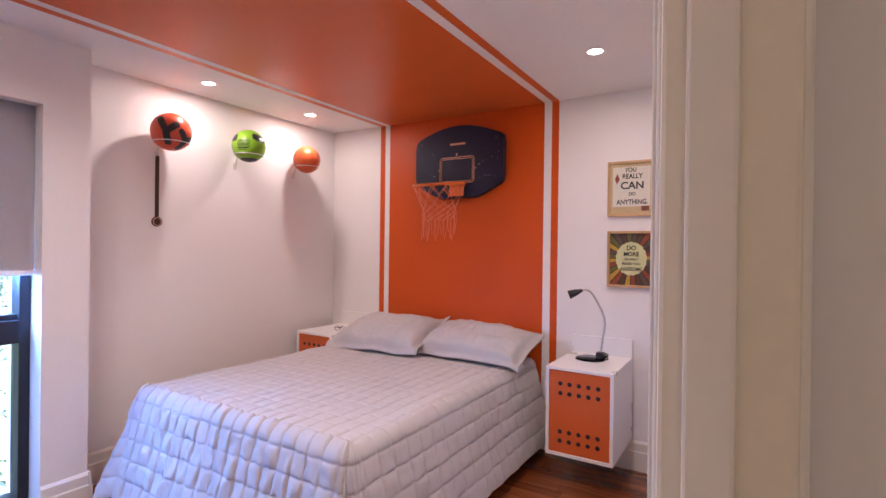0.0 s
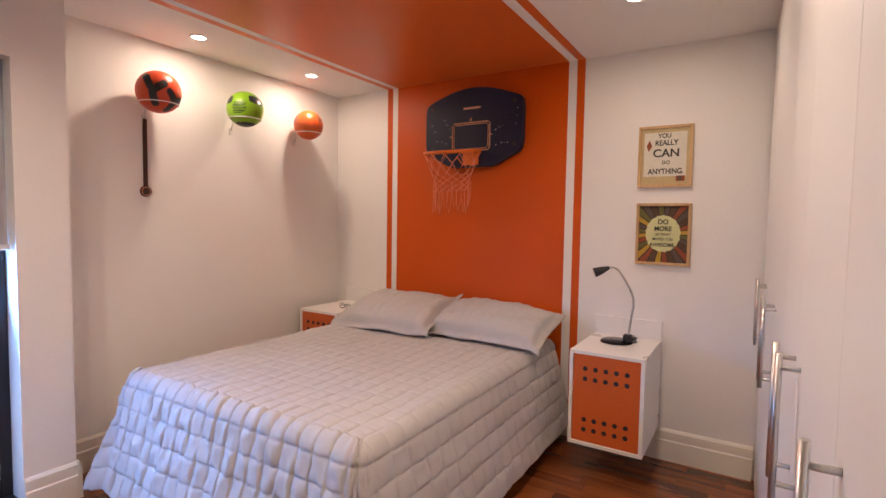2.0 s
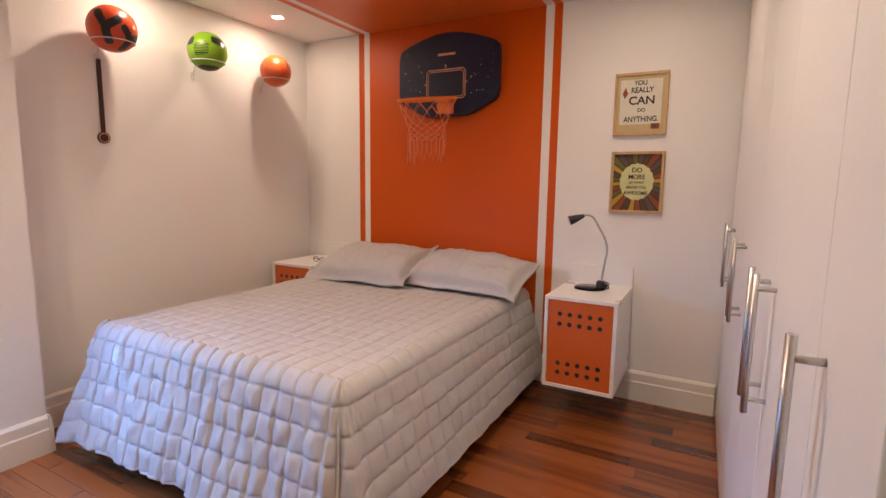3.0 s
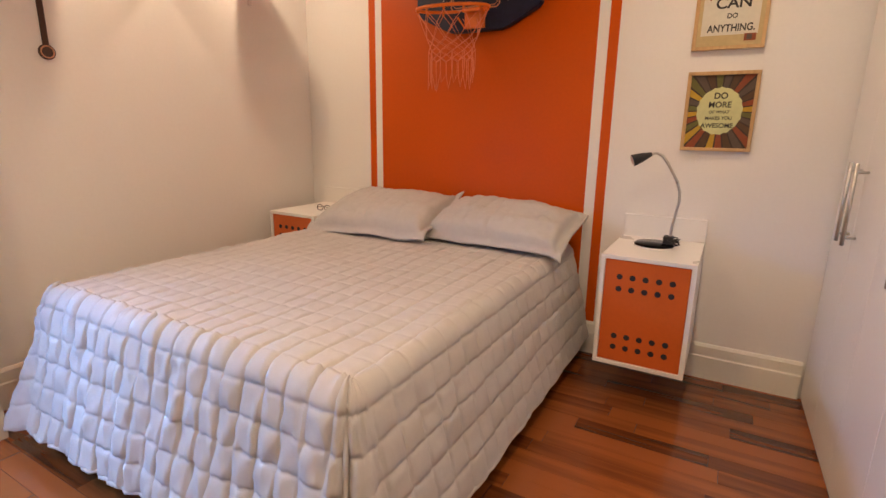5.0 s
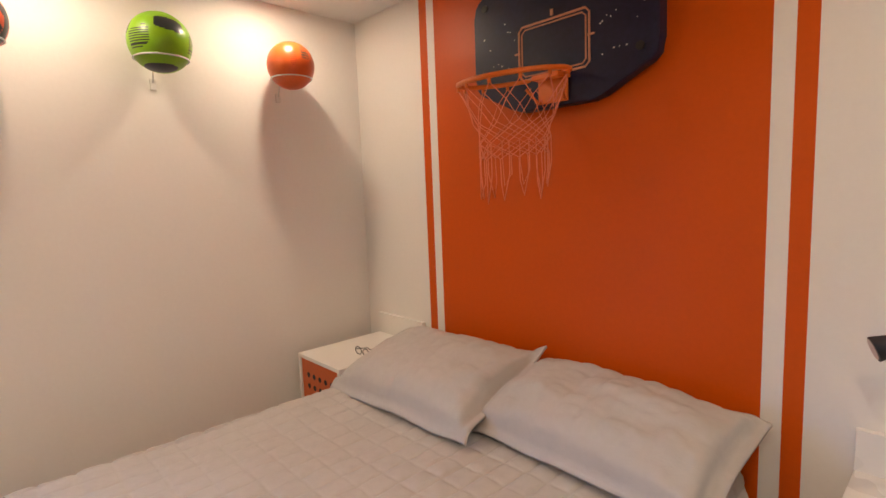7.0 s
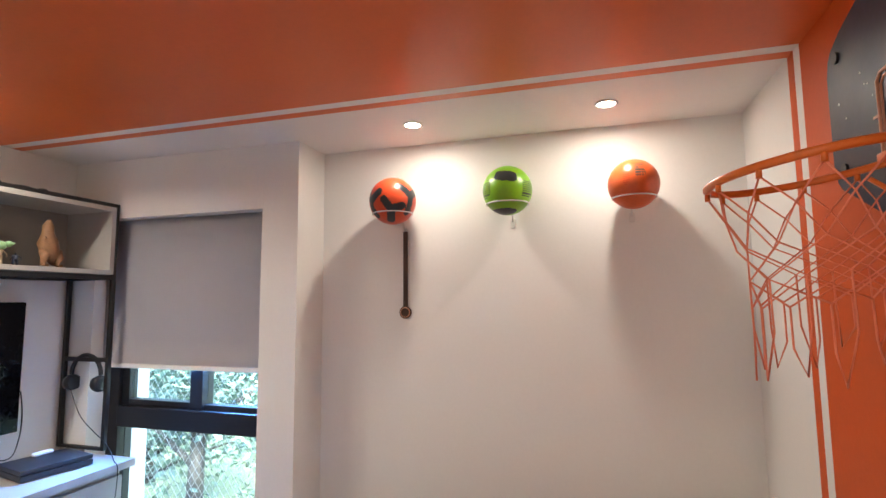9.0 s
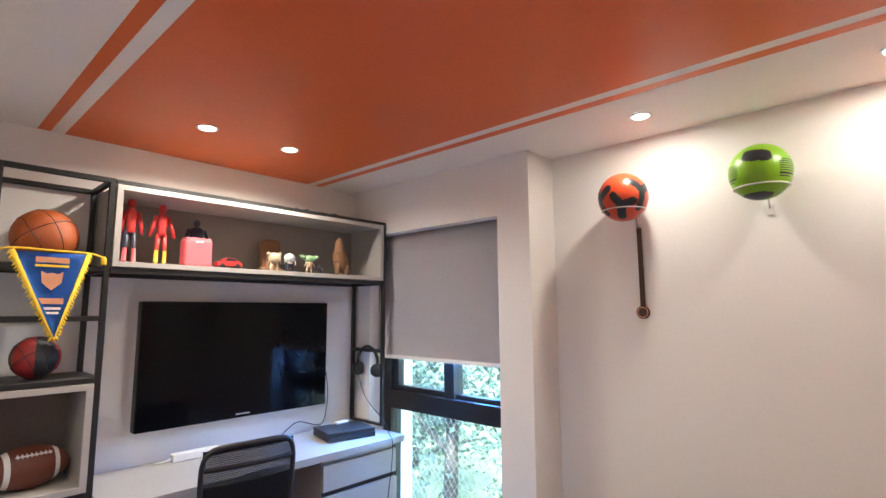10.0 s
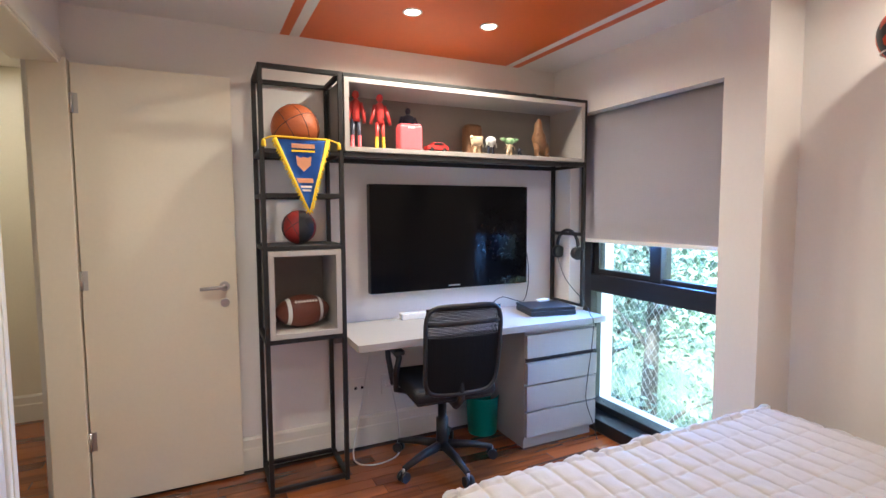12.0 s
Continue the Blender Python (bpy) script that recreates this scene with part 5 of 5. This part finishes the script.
arc2 = [(0.276, -3.31 + 0.105 * math.cos(a), 1.175 + 0.105 * math.sin(a)) for a in [math.pi * k / 16 for k in range(17)]]
part("headband", tube(arc2, 0.011, 8), M_PLAST, hp)
for sg in (-1, 1):
    ec = part("ear_cup", tube([(0.276, -3.31 + sg * 0.075, 1.13), (0.276, -3.31 + sg * 0.095, 1.13), (0.276, -3.31 + sg * 0.115, 1.13), (0.276, -3.31 + sg * 0.12, 1.13)], 0.04, 22, radii=[0.038, 0.044, 0.042, 0.03]), M_PLAST, hp)
cw1 = thing("headphone_cable", (0.28, -3.2, 0.762), "thin black cable hanging from the headphones past the desk", "cable")
part("cable", tube(smooth_line([(0.29, -3.40, 1.10), (0.295, -3.30, 0.95), (0.31, -3.1, 0.83), (0.36, -2.985, 0.772), (0.372, -2.945, 0.74), (0.375, -2.95, 0.6), (0.40, -2.955, 0.4), (0.41, -2.955, 0.25), (0.37, -2.93, 0.1), (0.35, -2.92, 0.006)]), 0.0026, 6), M_PLAST, cw1)
cw2 = thing("television_cable", (0.6, -3.47, 0.77), "thin black cable between the television and the console", "cable")
part("cable", tube(smooth_line([(0.50, -3.46, 1.12), (0.485, -3.46, 1.0), (0.50, -3.45, 0.88), (0.55, -3.44, 0.80), (0.70, -3.44, 0.84), (0.78, -3.43, 0.815), (0.84, -3.42, 0.775), (0.86, -3.42, 0.767)]), 0.003, 6), M_PLAST, cw2)
so = thing("wall_socket", (1.68, -3.499, 0.35), "white wall socket plate below the desk", "socket")
part("plate", box(1.62, 1.74, -3.4995, -3.491, 0.30, 0.42, bevel=0.003), M_WHITE, so)
for sx2 in (1.66, 1.70):
    part("socket", tube([(sx2, -3.491, 0.36), (sx2, -3.4895, 0.36)], 0.009, 12), M_SHADE_BLACK, so)
so2 = thing("wall_socket", (1.50, -3.499, 0.35), "white wall socket plate with a plugged white cable", "socket")
part("plate", box(1.46, 1.54, -3.4995, -3.491, 0.30, 0.42, bevel=0.003), M_WHITE, so2)
part("plug", box(1.485, 1.515, -3.491, -3.455, 0.35, 0.385, bevel=0.006), M_CABLE, so2)
part("cable", tube(smooth_line([(1.50, -3.455, 0.365), (1.495, -3.42, 0.34), (1.475, -3.40, 0.22), (1.47, -3.37, 0.06), (1.50, -3.30, 0.006), (1.58, -3.24, 0.006), (1.68, -3.23, 0.006), (1.75, -3.28, 0.006), (1.755, -3.36, 0.02), (1.72, -3.43, 0.11), (1.67, -3.46, 0.28), (1.63, -3.47, 0.5), (1.60, -3.47, 0.66)]), 0.0042, 8), M_CABLE, so2)



# ---- outside ----
ground = structure("ground", box(-60, -0.2, -60, 60, -4.2, -4.0), material("garden_soil", (0.10, 0.12, 0.05), 0.9, vary=0.3, scale=0.5), "garden ground below the window", "ground")
M_LEAF = material("foliage", (0.08, 0.14, 0.085), 0.55, vary=0.5, scale=1.5, fine=8)
M_LEAF2 = material("foliage_pale", (0.12, 0.18, 0.13), 0.5, vary=0.4, scale=1.2, fine=8)
M_BARK = material("bark", (0.06, 0.055, 0.045), 0.9, vary=0.3, scale=6, bump=0.6, bump_scale=30)


def tree(x, y, z0, h, spread, n, leaf, mat, seed, label):
    rt = random.Random(seed)
    tr = thing("tree", (x, y, z0), label, "tree", "trees outside the window")
    tk = tube([(x, y, z0), (x + 0.1, y + 0.05, z0 + h * 0.3), (x - 0.05, y, z0 + h * 0.6), (x, y + 0.1, z0 + h * 0.95)], 0.1, 9, radii=[0.16, 0.12, 0.08, 0.02])
    tips = []
    for k in range(16):
        a, f = rt.uniform(0, 6.28), rt.uniform(0.3, 0.9)
        q = Vector((x, y, z0 + h * f))
        e = q + Vector((math.cos(a) * spread * (1.1 - 0.5 * f), math.sin(a) * spread * (1.1 - 0.5 * f), h * rt.uniform(0.02, 0.2)))
        add_tube(tk, [q, q.lerp(e, 0.5) + Vector((0, 0, 0.1)), e], 0.03, 6, radii=[0.045, 0.025, 0.008])
        tips += [q.lerp(e, 0.55), q.lerp(e, 0.8), e]
    part("trunk", tk, M_BARK, tr)
    verts, faces = [], []
    for k in range(n):
        c = rt.choice(tips)
        d = Vector((rt.gauss(0, 1), rt.gauss(0, 1), rt.gauss(0, 0.7))) * spread * 0.21
        p = c + d
        e = Euler((rt.uniform(-0.9, 0.9), rt.uniform(-0.9, 0.9), rt.uniform(0, 6.28))).to_matrix()
        s = leaf * rt.uniform(0.6, 1.3)
        i = len(verts)
        verts += [p + e @ Vector(v) * s for v in ((-0.5, 0, 0), (0, -0.22, 0.05), (0.55, 0, -0.05), (0, 0.22, 0.05))]
        faces.append((i, i + 1, i + 2, i + 3))
    me = bpy.data.meshes.new("crown")
    me.from_pydata(verts, [], faces)
    me.materials.append(mat)
    cr = new("crown", me)
    cr.parent = tr
    cr.matrix_parent_inverse = tr.matrix_basis.inverted()
    return tr


for tx, ty, th, tsp, lf, mt, lab in (
        (-2.4, -5.0, 6.6, 1.5, 0.12, M_LEAF2, "leafy green tree close outside the window"),
        (-3.0, -2.6, 5.6, 1.5, 0.12, M_LEAF, "dense green garden tree outside the window"),
        (-3.8, -7.4, 6.8, 1.8, 0.14, M_LEAF2, "pale green garden tree with drooping leaves"),
        (-5.5, -4.6, 7.2, 2.2, 0.16, M_LEAF, "green garden tree with dense foliage"),
        (-6.2, -10.0, 8.0, 2.4, 0.18, M_LEAF2, "pale green tree further off"),
        (-7.0, -1.2, 7.5, 2.5, 0.18, M_LEAF2, "pale green tree with a wide crown"),
        (-9.5, -7.0, 9.0, 3.2, 0.22, M_LEAF, "tall green tree behind the garden"),
        (-10.5, -14.0, 10.0, 3.6, 0.26, M_LEAF2, "tall pale green tree far off"),
        (-13.0, -2.5, 9.5, 3.8, 0.26, M_LEAF, "far green tree against the sky"),
        (-16.0, -19.0, 11.0, 4.4, 0.32, M_LEAF, "far dense tree against the sky"),
        (-2.2, -7.6, 4.6, 1.3, 0.12, M_LEAF, "low green tree below the window")):
    tree(tx, ty, -4.0, th, tsp, 5600, lf, mt, int(-tx * 10), lab)
net = bmesh.new()
y0n, y1n, z0n, z1n, stepn = -3.3, -2.25, 0.06, 1.45, 0.05
k = -40
while k < 60:
    for sg in (1, -1):
        pts = []
        yb = y0n + k * stepn
        for q in range(29):
            z = z0n + (z1n - z0n) * q / 28
            yy = yb + (z - z0n) * 0.75 * sg
            if y0n <= yy <= y1n:
                pts.append((-0.10 + 0.001 * sg, yy, z))
        if len(pts) > 1:
            add_tube(net, [pts[0], pts[-1]], 0.0011, 4)
    k += 1
tagged(part("safety_net", net, M_CABLE), "white diamond-mesh safety net outside the window", "safety net", kind="stuff")


# ---- floor ----
floor = structure("floor", box(-0.15, 4.6, -5.0, 0.15, -0.12, -0.0015), M_UNDER, "reddish brown hardwood strip floor with a satin finish", "floor")
BW, BL = 0.083, 0.62
rf = random.Random(11)
shapes = {}


def board_mesh(w, l):
    key = (round(w, 3), round(l, 3))
    if key not in shapes:
        bb2 = bmesh.new()
        g = 0.0006
        lo = [bb2.verts.new((x, y, -0.0014)) for x, y in ((g, g), (w - g, g), (w - g, l - g), (g, l - g))]
        hi = [bb2.verts.new((x, y, 0.0)) for x, y in ((g * 2, g * 2), (w - g * 2, g * 2), (w - g * 2, l - g * 2), (g * 2, l - g * 2))]
        bb2.faces.new(hi)
        for k in range(4):
            bb2.faces.new((lo[k], lo[(k + 1) % 4], hi[(k + 1) % 4], hi[k]))
        me = bpy.data.meshes.new("board")
        bb2.to_mesh(me)
        bb2.free()
        me.materials.append(M_FLOOR)
        shapes[key] = me
    return shapes[key]


# boards run along x, row after row
y = -4.85
row = 0
while y < -0.02:
    w = min(BW, -0.002 - y)
    x = 0.0 if y > -2.03 else 0.26
    end = 3.04 if y > -2.7 else (4.45 if y < -3.66 or y > -3.42 else 3.2)
    if y < -3.5:
        x = 3.19
    step = [0.25, 0.5, 0.75][row % 3] * BL
    while x < end - 0.03:
        l = min(step, end - x)
        step = BL * rf.choice((0.8, 1.0, 1.0, 1.3))
        step = round(step, 2)
        ob = new("board", board_mesh(round(l, 2), w))
        ob.matrix_basis = Matrix.Translation((x, y, rf.uniform(-0.0003, 0.0003)))
        ob.parent = floor
        x += l
    y += BW
    row += 1
